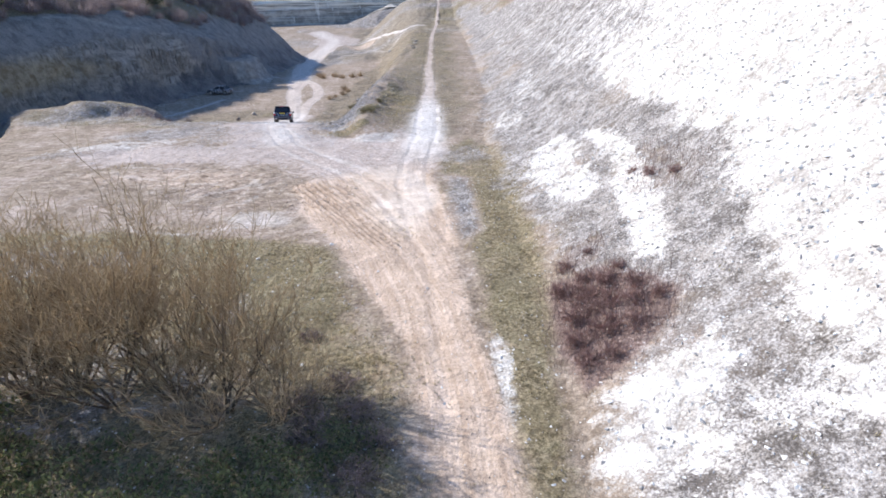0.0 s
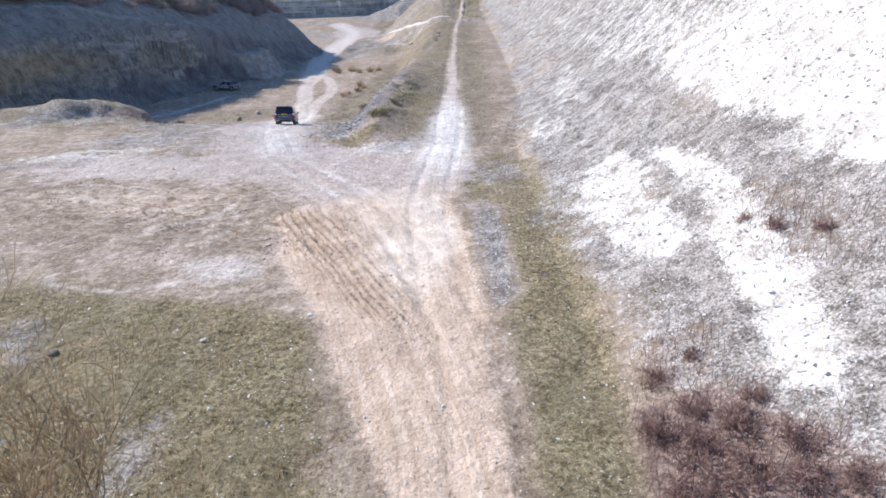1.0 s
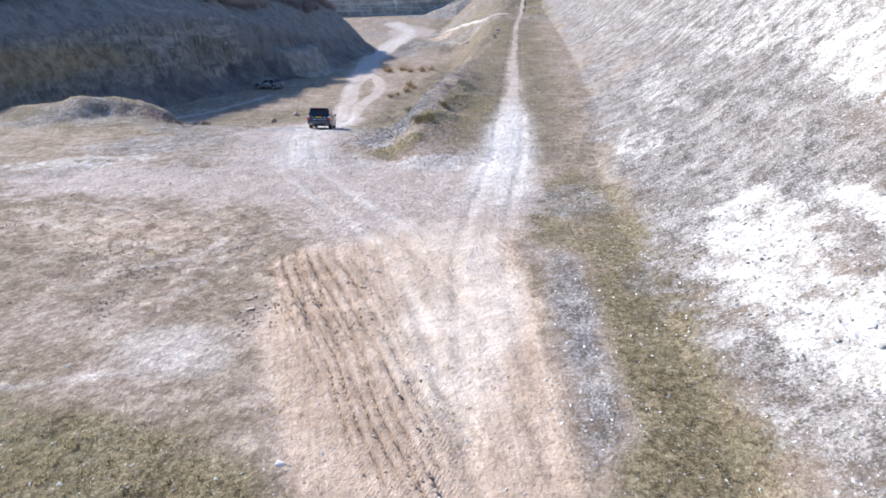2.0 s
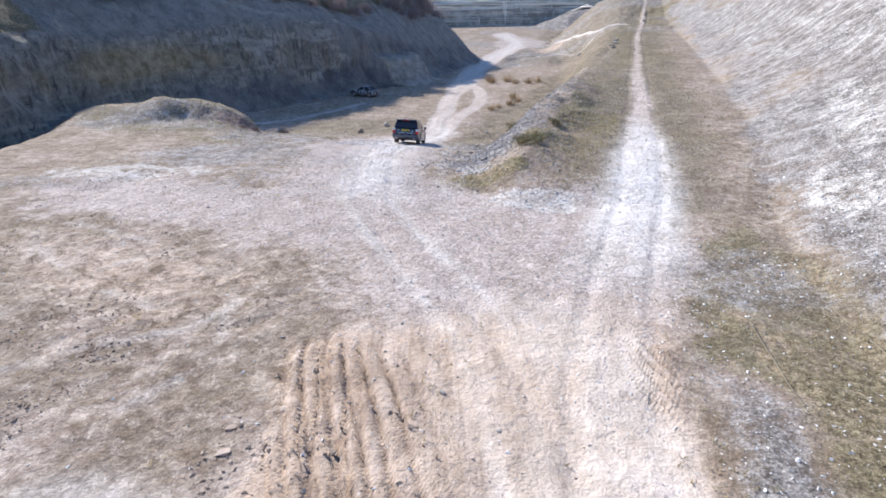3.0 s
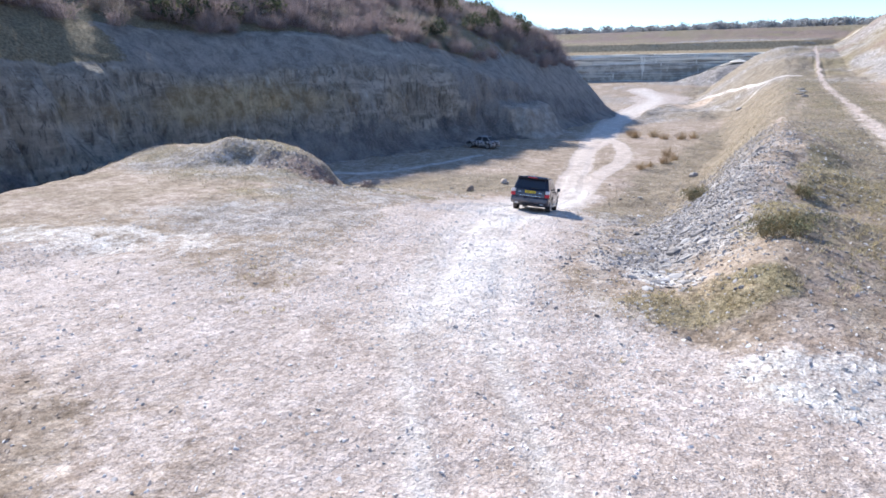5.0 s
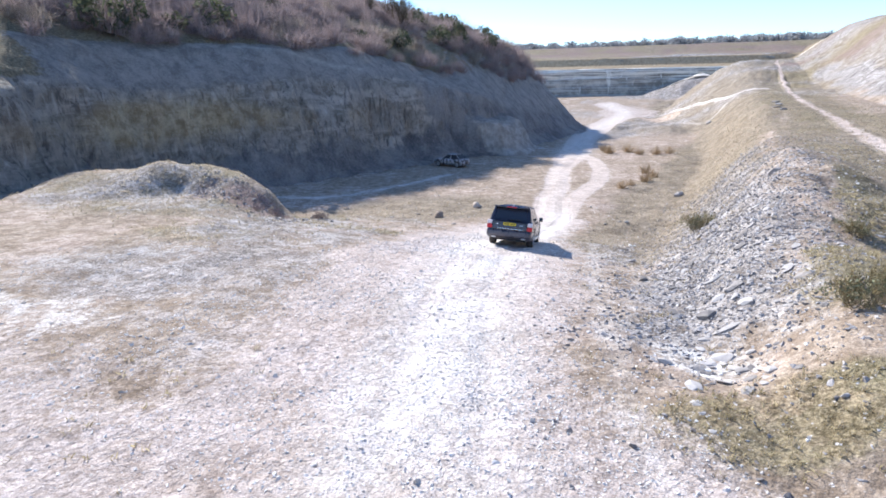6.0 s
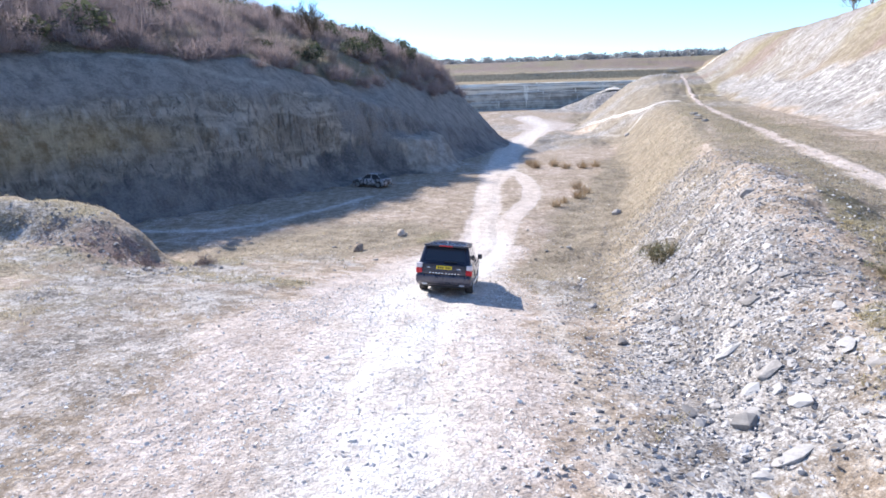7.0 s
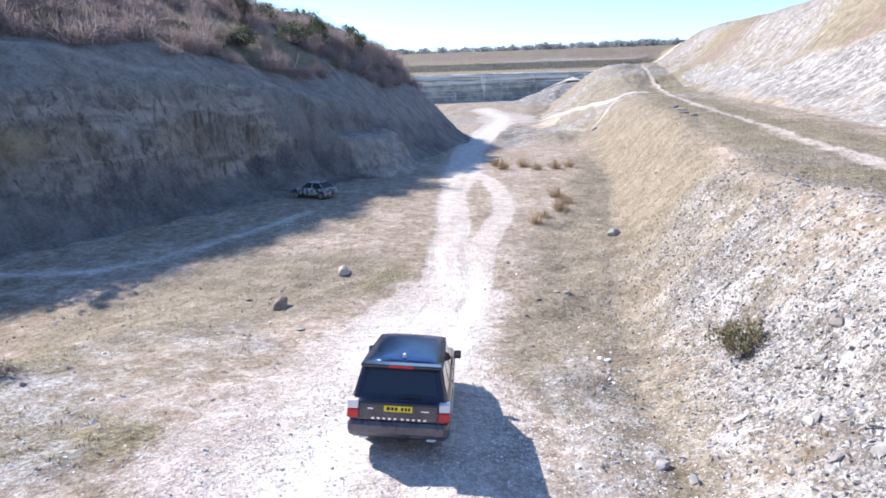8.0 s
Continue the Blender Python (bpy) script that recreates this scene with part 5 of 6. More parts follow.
# ---------------------------------------------------------------- stones
def stone_template(seed, flat=0.7, points=16, chamfer=0.05):
    """An angular stone: the hull of a few random points, so that it has flat broken faces."""
    rng = random.Random(seed)
    bm = bmesh.new()
    for _ in range(points):
        p = Vector((rng.uniform(-1, 1), rng.uniform(-1, 1), rng.uniform(-1, 1)))
        k = max(abs(c) for c in p)
        p = p / k * rng.uniform(0.7, 1.0) if rng.random() < 0.2 else p.normalized() * rng.uniform(0.85, 1.1)
        bm.verts.new((p.x, p.y, p.z * flat))
    made = bmesh.ops.convex_hull(bm, input=bm.verts[:])
    bmesh.ops.delete(bm, geom=[g for g in made["geom_interior"] if isinstance(g, bmesh.types.BMVert)], context="VERTS")
    if chamfer:
        bmesh.ops.bevel(bm, geom=bm.edges[:], offset=chamfer, segments=1, affect="EDGES")
    bmesh.ops.triangulate(bm, faces=bm.faces[:])
    bm.verts.index_update()
    V = np.array([v.co[:] for v in bm.verts])
    F = np.array([[v.index for v in f.verts] for f in bm.faces])
    bm.free()
    return V, F


def scatter(templates, x, y, z, size, rng, tilt=0.35):
    """Copies of small templates joined into one set of corners and faces."""
    VV, FF, base = [], [], 0
    kind = rng.integers(0, len(templates), len(x))
    for t, (V, F) in enumerate(templates):
        i = np.where(kind == t)[0]
        if not len(i):
            continue
        a, b = rng.uniform(0, 2 * np.pi, len(i)), rng.normal(0, tilt, len(i))
        ca, sa, cb, sb = np.cos(a), np.sin(a), np.cos(b), np.sin(b)
        st = rng.uniform(0.7, 1.35, (len(i), 3))
        P = V[None] * st[:, None] * size[i][:, None, None]
        py = P[..., 1] * cb[:, None] - P[..., 2] * sb[:, None]
        pz = P[..., 1] * sb[:, None] + P[..., 2] * cb[:, None]
        px = P[..., 0] * ca[:, None] - py * sa[:, None]
        py = P[..., 0] * sa[:, None] + py * ca[:, None]
        W = np.stack([px + x[i][:, None], py + y[i][:, None], pz + z[i][:, None]], -1)
        VV.append(W.reshape(-1, 3))
        FF.append((F[None] + base + (np.arange(len(i)) * len(V))[:, None, None]).reshape(-1, F.shape[1]))
        base += W.shape[0] * W.shape[1]
    return np.concatenate(VV), np.concatenate(FF)


def sprinkle(n, x0, x1, y0, y1, weight, rng):
    """Random places in a rectangle, kept with the chance that weight(x, y, zones) gives."""
    x, y = rng.uniform(x0, x1, n), rng.uniform(y0, y1, n)
    z = height(x, y)
    o = zones(x, y, z)
    keep = rng.random(n) < weight(x, y, o)
    x, y, z = x[keep], y[keep], z[keep]
    o = {k: v[keep] for k, v in o.items()}
    return x, y, z + detail(x, y, z, o), o


rng = np.random.default_rng(7)
PEBBLE = [stone_template(s + 500, 0.55, 9, 0.0) for s in range(6)]

# loose gravel of the yard and the tracks
x, y, z, o = sprinkle(170000, -34, 4, 14, 92, lambda x, y, o: np.clip(0.55 * o["dust"] + 0.05 * o["earth"] + 0.25 * o["scree"] * (x < 0), 0, 1) * np.interp(y, [14, 40, 70, 92], [1, 1, 0.6, 0.3]), rng)
size = 0.012 + 0.042 * rng.random(len(x)) ** 2.7 + 0.022 * (rng.random(len(x)) < 0.04)
V, F = scatter(PEBBLE, x, y, z, size, rng)
tagged(new("gravel", array_mesh("gravel", V, F, stone_material("pale gravel", (0.49, 0.46, 0.445), (0.79, 0.76, 0.745)))), "loose pale limestone gravel strewn over the yard", "gravel", kind="stuff")
x, y, z, o = sprinkle(110000, -21, -9, 44, 68, lambda x, y, o: np.clip(0.75 * o["dust"] * (0.35 + 1.2 * fbm(x, y, 3, 3, 57)), 0, 1), rng)
V, F = scatter(PEBBLE, x, y, z, 0.012 + 0.026 * rng.random(len(x)) ** 2, rng)
tagged(new("track_gravel", array_mesh("track_gravel", V, F, stone_material("white limestone gravel", (0.56, 0.53, 0.505), (0.88, 0.86, 0.84)))), "coarse white limestone gravel along the lower track", "gravel", kind="stuff")
# flints and chalk lumps on grass and slopes
x, y, z, o = sprinkle(130000, -22, 24, 5, 75, lambda x, y, o: np.clip(0.03 + 0.55 * o["chalk"] + 0.5 * np.exp(-((x + 5.5) / 2.2) ** 2 - ((y - 46.6) / 1.4) ** 2) + 0.45 * o["scree"] * (x > 0) + 0.12 * o["grass"] + 0.26 * (x > -1) * (y > 25) * sstep(-0.1, 0.3, fbm(x, y, 2.4, 4, 28)), 0, 1) * np.interp(y, [5, 45, 75], [1, 1, 0.5]), rng)
size = 0.02 + 0.075 * rng.random(len(x)) ** 2.7 * (0.6 + 0.8 * o["chalk"])
V, F = scatter(PEBBLE, x, y, z, size, rng)
tagged(new("chalk_rubble", array_mesh("chalk_rubble", V, F, stone_material("broken chalk", (0.42, 0.40, 0.38), (0.86, 0.85, 0.83)))), "broken white chalk lumps on the slope and turf", "rubble", kind="stuff")
# small stones on the lower floor
x, y, z, o = sprinkle(9000, -36, -10, 58, 96, lambda x, y, o: np.clip(0.25 + 0.6 * fbm(x, y, 5, 3, 37), 0, 1) * (1 - o["dust"]), rng)
V, F = scatter(PEBBLE, x, y, z, 0.02 + 0.10 * rng.random(len(x)) ** 4, rng)
tagged(new("floor_rubble", array_mesh("floor_rubble", V, F, stone_material("tan and grey rubble", (0.28, 0.23, 0.19), (0.70, 0.65, 0.60)))), "small tan and grey stones strewn over the dry floor", "rubble", kind="stuff")
# weathered lumps in the mound's hollow
x, y, z, o = sprinkle(2600, -36, -27, 57.6, 62, lambda x, y, o: np.clip(0.9 * o["red"] + 0.3 * o["scree"], 0, 1) * (y > 55), rng)
V, F = scatter(PEBBLE, x, y, z, 0.02 + 0.08 * rng.random(len(x)) ** 3, rng)
tagged(new("hollow_rubble", array_mesh("hollow_rubble", V, F, M_DARKSTONE)), "grey weathered lumps in the mound's shaded hollow", "rubble", kind="stuff")
# dark crumbs and clods
x, y, z, o = sprinkle(26000, -26, 20, 8, 70, lambda x, y, o: np.clip(0.10 + 0.12 * o["earth"] + 0.25 * o["red"] + 0.15 * o["chalk"], 0, 1) * (1 - 0.85 * o["dust"]), rng)
size = 0.010 + 0.038 * rng.random(len(x)) ** 3
V, F = scatter(PEBBLE, x, y, z, size, rng)
tagged(new("clods", array_mesh("clods", V, F, stone_material("soil crumbs", (0.22, 0.18, 0.15), (0.40, 0.34, 0.29)))), "dark crumbs of soil strewn over the ground", "soil", kind="stuff")
# clusters of broken earth on the churned ground
x, y, z, o = sprinkle(70000, -27, -2, 22, 40, lambda x, y, o: np.clip(sstep(0.18, 0.42, fbm(x, y, 1.7, 4, 30)) * ring_mask(x, y, [(-8, 28), (-14, 27), (-26, 32), (-27, 38), (-16, 39), (-8, 37)], 2.0) * 0.55 + 0.30 * o["ruts"] * sstep(0.0, 0.3, fbm(x, y, 1.1, 4, 29)), 0, 1) * (1 - 0.7 * o["dust"]), rng)
V, F = scatter(PEBBLE, x, y, z, 0.016 + 0.060 * rng.random(len(x)) ** 2.6, rng)
tagged(new("earth_clods", array_mesh("earth_clods", V, F, stone_material("broken tan earth", (0.26, 0.20, 0.155), (0.52, 0.425, 0.345)))), "clusters of broken tan earth on the churned ground", "soil", kind="stuff")
# scree on the heap
x, y, z, o = sprinkle(150000, -14, -3, 46, 84, lambda x, y, o: np.clip(0.75 * o["scree"] + 0.04, 0, 1) * (1 - 0.95 * o["dust"]) * np.clip(0.85 + 1.1 * fbm(x, y, 2.6, 4, 36), 0.15, 1), rng)
size = 0.018 + 0.065 * rng.random(len(x)) ** 2.8
V, F = scatter(PEBBLE, x, y, z, size, rng)
tagged(new("scree", array_mesh("scree", V, F, stone_material("grey shaly rubble", (0.17, 0.158, 0.155), (0.49, 0.468, 0.464)))), "grey and white broken stone on the heap's flank", "scree", kind="stuff")

ROCKS = []
M_HEAP = stone_material("pale grey limestone", (0.20, 0.185, 0.175), (0.50, 0.475, 0.46))
for s in range(8):
    V, F = stone_template(100 + s, 0.40 if s % 2 else 0.75, 24 + 2 * s, 0.03)
    ROCKS.append(array_mesh("stone", V, F, M_HEAP if s % 3 else M_DARKSTONE))


def stone(parent, x, y, size, k, turn=0.0, tilt=0.0, name="stone", lift=0.12):
    ob = new(name, ROCKS[k % 8])
    z = surface(x, y)
    n = Vector(((surface(x - 0.4, y) - surface(x + 0.4, y)) / 0.8, (surface(x, y - 0.4) - surface(x, y + 0.4)) / 0.8, 1)).normalized()
    lay = Vector((0, 0, 1)).rotation_difference(n).to_matrix().to_4x4()
    ob.matrix_basis = Matrix.Translation(Vector((x, y, z)) + n * (lift * size[2])) @ lay @ pose(0, 0, 0, tilt, 0, turn) @ Matrix.Diagonal((*size, 1))
    if parent:
        ob.parent = parent
    return ob


CLODS = [array_mesh("clod", *stone_template(200 + s, 0.6, 14), stone_material("tan earth clod", (0.33, 0.25, 0.19), (0.60, 0.48, 0.39))) for s in range(2)]
TAN_ROCKS = [array_mesh("rock", *stone_template(250 + s, 0.85, 26, 0.04), stone_material("tan weathered rock", (0.20, 0.145, 0.105), (0.58, 0.49, 0.41))) for s in range(2)]
FLINTS = [array_mesh("flint", *stone_template(230 + s, 0.6, 13), stone_material("white flint", (0.70, 0.68, 0.64), (0.88, 0.86, 0.83))) for s in range(3)]
heap = tagged(new("rubble_heap", None), "long heap of grey and white broken stone beside the track", "rubble heap")
heap_rng = random.Random(5)
for bx, by, sx, sy, sz, k, turn, tilt in ((-9.75, 55.9, 0.55, 0.32, 0.20, 1, 20, -12), (-9.3, 54.6, 0.55, 0.30, 0.24, 3, 35, -14), (-8.2, 65.6, 0.48, 0.36, 0.34, 0, 10, 0), (-9.35, 52.35, 0.62, 0.26, 0.18, 5, 25, -10),
                                           (-10.4, 53.5, 0.20, 0.18, 0.18, 4, 0, 0), (-9.75, 53.4, 0.36, 0.28, 0.26, 2, 60, 8), (-9.7, 48.9, 0.24, 0.18, 0.16, 7, 10, 0), (-8.6, 50.3, 0.30, 0.22, 0.2, 6, 0, 5), (-8.25, 50.1, 0.26, 0.22, 0.2, 1, 80, 0),
                                           (-10.6, 57.9, 0.22, 0.2, 0.18, 4, 0, 0), (-8.0, 53.9, 0.38, 0.2, 0.12, 3, -20, 0), (-9.0, 58.6, 0.34, 0.22, 0.14, 5, 30, -8)):
    q = 0.6 if by < 51 else 0.85
    stone(heap, bx, by, (sx * q * 0.7, sy * q * 0.95, sz * q), k, turn, tilt, "stone", -0.1)
for _ in range(230):
    by = heap_rng.uniform(49.5, 74)
    bx = min(-7.0, max(-11.4, heap_rng.gauss(-9.4, 1.0)))
    r = 0.05 + 0.12 * heap_rng.random() ** 2.5
    stone(heap, bx, by, (r * heap_rng.uniform(0.9, 1.7), r, r * heap_rng.uniform(0.4, 0.8)), heap_rng.randrange(8), heap_rng.uniform(0, 360), heap_rng.uniform(-20, 20))

BOULDERS = [(-26.2, 70.9, 0.52, 0.34, 0.34, 2, "tan and white squarish boulder on the dry floor"), (-26, 76.2, 0.50, 0.34, 0.32, 0, "brownish boulder with a white base"), (-23.9, 68.3, 0.16, 0.13, 0.12, 3, "dark angular stone on gravel"),
            (-13.2, 85.5, 0.42, 0.36, 0.34, 0, "dark clod of rock on bare soil"), (-13.9, 68.8, 0.16, 0.14, 0.12, 4, "white flint beside a dark clod"), (-13.7, 68.7, 0.17, 0.12, 0.09, 0, "dark clod beside a white flint"),
            (-12.9, 62.3, 0.20, 0.14, 0.10, 6, "low stone half sunk in soil"), (-12.4, 61.9, 0.20, 0.09, 0.07, 1, "long flat stone on soil"), (-16.4, 74.5, 0.15, 0.12, 0.10, 2, "small stone by the track"),
            (-15.7, 75.4, 0.14, 0.12, 0.10, 3, "small dark stone by the track"), (-15.3, 75.3, 0.17, 0.14, 0.12, 4, "small white stone by the track"), (-11.8, 57.8, 0.20, 0.16, 0.14, 0, "dark stone at the foot of the heap"),
            (-28.2, 71.6, 0.16, 0.12, 0.10, 6, "dark stone on the dry floor"), (-33, 64, 0.5, 0.4, 0.32, 2, "pale rock at the mound's foot"), (-31.9, 65, 0.3, 0.24, 0.2, 5, "pale rock at the mound's foot"),
            (-5.4, 33.2, 0.09, 0.07, 0.06, 0, "dark lump lying on the pale track"), (-4, 32.4, 0.05, 0.05, 0.04, 3, "dark lump lying on the pale track"),
            (-8.7, 30.3, 0.18, 0.11, 0.07, 6, "broken clod of tan earth"), (-8.4, 31.7, 0.20, 0.11, 0.06, 3, "broken clod of tan earth"), (-9, 30.9, 0.14, 0.10, 0.06, 6, "broken clod of tan earth"),
            (-8.9, 18.6, 0.16, 0.12, 0.09, 4, "white flint in rough grass"), (-11.2, 18.3, 0.13, 0.1, 0.08, 2, "white flint in rough grass"), (-9.7, 19.4, 0.12, 0.09, 0.07, 7, "white flint in rough grass"), (-5.2, 24.4, 0.14, 0.1, 0.07, 4, "white flint in rough grass"),
            (-12.5, 22, 0.17, 0.13, 0.12, 0, "dark clod in rough grass"), (-8.2, 22.8, 0.12, 0.1, 0.09, 1, "pale stone in rough grass"),
            (-6.3, 121.5, 0.6, 0.4, 0.32, 2, "pale block at the edge of the upper track"), (-6.1, 117, 0.5, 0.4, 0.3, 5, "pale block at the edge of the upper track"), (-6.4, 112.5, 0.55, 0.4, 0.3, 7, "pale block at the edge of the upper track"), (-6, 109, 0.4, 0.3, 0.25, 4, "pale block at the edge of the upper track"), (-15, 155, 0.6, 0.5, 0.4, 0, "dark block below the side path")]
for bx, by, sx, sy, sz, k, label in BOULDERS:
    ob = stone(None, bx, by, (sx, sy, sz), k, (bx * 37) % 360, 0, "boulder", 0.3)
    if "white" in label and "flint" in label:
        ob.data = FLINTS[k % 3]
    if "squarish" in label or "brownish" in label:
        ob.data = TAN_ROCKS[k % 2]
    if "earth" in label:
        ob.data = CLODS[k % 2]
    tagged(ob, label, "boulder", "loose boulders on the quarry floor")


# ---------------------------------------------------------------- plants
def tubes(P0, P1, R0, R1):
    """Three-sided tubes between pairs of points."""
    d = P1 - P0
    d = d / (np.linalg.norm(d, axis=1)[:, None] + 1e-9)
    u = np.cross(d, np.where(np.abs(d[:, 2:3]) > 0.9, [[1.0, 0, 0]], [[0, 0, 1.0]]))
    u = u / (np.linalg.norm(u, axis=1)[:, None] + 1e-9)
    w = np.cross(d, u)
    ring0, ring1 = [], []
    for k in range(3):
        a = 2 * math.pi * k / 3
        o = math.cos(a) * u + math.sin(a) * w
        ring0.append(P0 + o * R0[:, None])
        ring1.append(P1 + o * R1[:, None])
    V = np.stack(ring0 + ring1, 1)
    n = len(P0)
    f = np.array([[0, 1, 4, 3], [1, 2, 5, 4], [2, 0, 3, 5]])
    return V.reshape(-1, 3), (f[None] + (np.arange(n) * 6)[:, None, None]).reshape(-1, 4)


def branching(seed, stems, height_m, spread, levels=4, kids=4, taper=0.62, curl=0.25, first=0.035, upright=0.35):
    """Limb segments of a many-stemmed bare shrub or tree: thick ones and twigs."""
    rng = np.random.default_rng(seed)
    segs = [[] for _ in range(levels)]

    def grow(p, d, length, r, level):
        steps = 3
        for i in range(steps):
            d = d + rng.normal(0, curl, 3) + np.array([0, 0, upright * 0.3])
            d = d / np.linalg.norm(d)
            q = p + d * length / steps
            r1 = r * 0.82
            segs[level].append((p, q, r, r1))
            if level + 1 < levels:
                for _ in range(max(1, round(kids / steps + rng.uniform(-0.5, 0.9)))):
                    side = d + rng.normal(0, 0.55, 3) + np.array([0, 0, upright])
                    grow(q, side / np.linalg.norm(side), length * taper * rng.uniform(0.7, 1.15), r1 * 0.55, level + 1)
            p, r = q, r1

    for k in range(stems):
        a = 2 * math.pi * (k + rng.uniform(-0.3, 0.3)) / stems
        d = np.array([math.cos(a) * spread, math.sin(a) * spread, 1.0]) 
        grow(np.array([0.08 * math.cos(a), 0.08 * math.sin(a), -0.1]), d / np.linalg.norm(d), height_m * rng.uniform(0.40, 0.52), first * rng.uniform(0.7, 1.1), 0)
    return segs


def seg_mesh(name, segs, material, thin=0.0):
    a = [s for level in segs for s in level]
    V, F = tubes(np.array([s[0] for s in a]), np.array([s[1] for s in a]), np.maximum([s[2] for s in a], thin), np.maximum([s[3] for s in a], thin * 0.7))
    return array_mesh(name, V, F, material)


def bare_shrub(name, label, seed, stems, tall, spread, twig, limb, category="shrub", levels=4, kids=5, first=0.035, thin=0.005, curl=0.25, group="", upright=0.35):
    segs = branching(seed, stems, tall, spread, levels, kids, first=first, curl=curl, upright=upright)
    top = tagged(new(name, None), label, category, group)
    for nm, ss, mt in (("stem", segs[:2], limb), ("crown", segs[2:], twig)):
        ob = new(nm, seg_mesh(nm, ss, mt, thin))
        ob.parent = top
    return top


def leafy(name, n, radii, leaf, material, seed, lobes=7):
    """A crown of many small leaf clumps with gaps and an uneven outline."""
    r = np.random.default_rng(seed)
    centres = r.normal(0, 0.45, (lobes, 3)) * np.array(radii)
    which = r.integers(0, lobes, n)
    d = r.normal(0, 1, (n, 3))
    d /= np.linalg.norm(d, axis=1)[:, None]
    p = centres[which] + d * (r.random((n, 1)) ** 0.4) * np.array(radii) * 0.55
    u = r.normal(0, 1, (n, 3))
    u /= np.linalg.norm(u, axis=1)[:, None]
    w = np.cross(u, d)
    s = leaf * r.uniform(0.6, 1.4, (n, 1))
    V = np.stack([p - u * s, p + w * s * 0.6, p + u * s, p - w * s * 0.6], 1).reshape(-1, 3)
    F = np.arange(4 * n).reshape(n, 4)
    return array_mesh(name, V, F, material)


M_IVY = twig_material("green ivy leaves", (0.10, 0.125, 0.055), (0.32, 0.34, 0.17), 0.5)
IVY = [(-3.4, 10.4, 1.0), (-5.2, 10.0, 1.2), (-7.2, 9.4, 1.2), (-9.2, 9.8, 1.3), (-2.2, 11.4, 0.8), (-11.4, 10.6, 1.3), (-12.6, 12.2, 1.0)]

# willow scrub in rough grass at the start of the track
willows = [bare_shrub("willow_shrub", "tall bare olive-brown willow shrub in rough grass", 20 + k, 8, 4.4, 0.6, M_WILLOW, M_LIMB, "shrub", 4, 5.5, 0.036, 0.0048, 0.22, "willow shrubs by the track") for k in range(3)]
spots = [(-9.3, 13.2, 0, 1.55), (-11.8, 13.4, 1, 1.55), (-6.0, 12.8, 2, 1.4), (-4.4, 12.6, 0, 0.9), (-13.8, 14.2, 2, 1.6), (-7.6, 13.4, 1, 1.45), (-10.8, 13.9, 2, 1.5), (-16.5, 13.5, 0, 1.3), (-11.4, 9.4, 2, 0.8)]
for i, (sx, sy, k, s) in enumerate(spots):
    m = pose(sx, sy, surface(sx, sy), 0, 0, i * 67) @ Matrix.Scale(s, 4)
    if i < 3:
        w = willows[k]
        w.matrix_basis = m
    else:
        w = copy_thing(willows[k], m)
        w.matrix_basis = m
bramble = bare_shrub("bramble", "low tangle of greyish purple bare bramble on rough ground", 41, 16, 0.95, 1.3, M_SCRUB, M_SCRUB, "bramble", 3, 6, 0.012, 0.006, 0.4, "brambles on rough ground", 0.0)
spots = [(-2.3, 12.6, 1.0), (-1.6, 11.4, 0.9), (-3.3, 11.8, 1.1), (-2.9, 13.9, 0.9), (-3.9, 13.0, 1.0), (-2.0, 10.2, 1.0), (-4.4, 16.4, 0.7), (-29.5, 59.8, 0.7), (-28.2, 61.6, 0.7), (-31.6, 59.3, 0.4), (-30.2, 59.3, 0.45)]
for i, (sx, sy, s) in enumerate(spots):
    m = pose(sx, sy, surface(sx, sy), 0, 0, i * 77) @ Matrix.Scale(s, 4)
    if i:
        copy_thing(bramble, m).matrix_basis = m
    else:
        bramble.matrix_basis = m

M_REDTWIG = twig_material("bare reddish-purple twigs", (0.30, 0.205, 0.195), (0.62, 0.465, 0.425), 0.65)
thorn = bare_shrub("thorn_scrub", "low dense reddish-purple bare thorn scrub on chalk scree", 47, 18, 0.85, 1.1, M_REDTWIG, M_REDTWIG, "shrub", 3, 6, 0.011, 0.006, 0.4, "thorn scrub on the slope", 0.1)
spots = [(4.6, 18.9, 1.0), (5.5, 19.2, 0.8), (5.2, 18.0, 1.1), (6.1, 18.3, 1.0), (6.8, 17.4, 0.9), (4.7, 16.9, 1.1), (5.7, 17.0, 1.2), (6.5, 16.4, 1.0), (7.2, 16.2, 0.7), (4.5, 15.6, 1.0), (5.4, 15.7, 1.15), (6.2, 15.3, 0.9), (4.6, 14.4, 0.9), (5.3, 14.4, 0.8), (6.6, 18.9, 0.6), (5.0, 20.6, 0.7), (6.0, 20.9, 0.55), (9.3, 24.4, 0.7), (9.9, 23.2, 0.6), (8.9, 25.6, 0.5)]
for i, (sx, sy, s) in enumerate(spots):
    m = pose(sx, sy, surface(sx, sy), 0, 0, i * 83) @ Matrix.Scale(s, 4)
    if i:
        copy_thing(thorn, m).matrix_basis = m
    else:
        thorn.matrix_basis = m

# low green growth under the willows
ivy = tagged(new("ivy_patch", leafy("ivy_patch", 1300, (1.1, 0.9, 0.30), 0.05, M_IVY, 17, 12)), "low dark green ivy and weeds under the willows", "undergrowth", "undergrowth below the willows")
for i, (sx, sy, sc) in enumerate(IVY):
    m = pose(sx, sy, surface(sx, sy) + 0.12, 0, 0, i * 91) @ Matrix.Scale(sc, 4)
    if i:
        copy_thing(ivy, m).matrix_basis = m
    else:
        ivy.matrix_basis = m

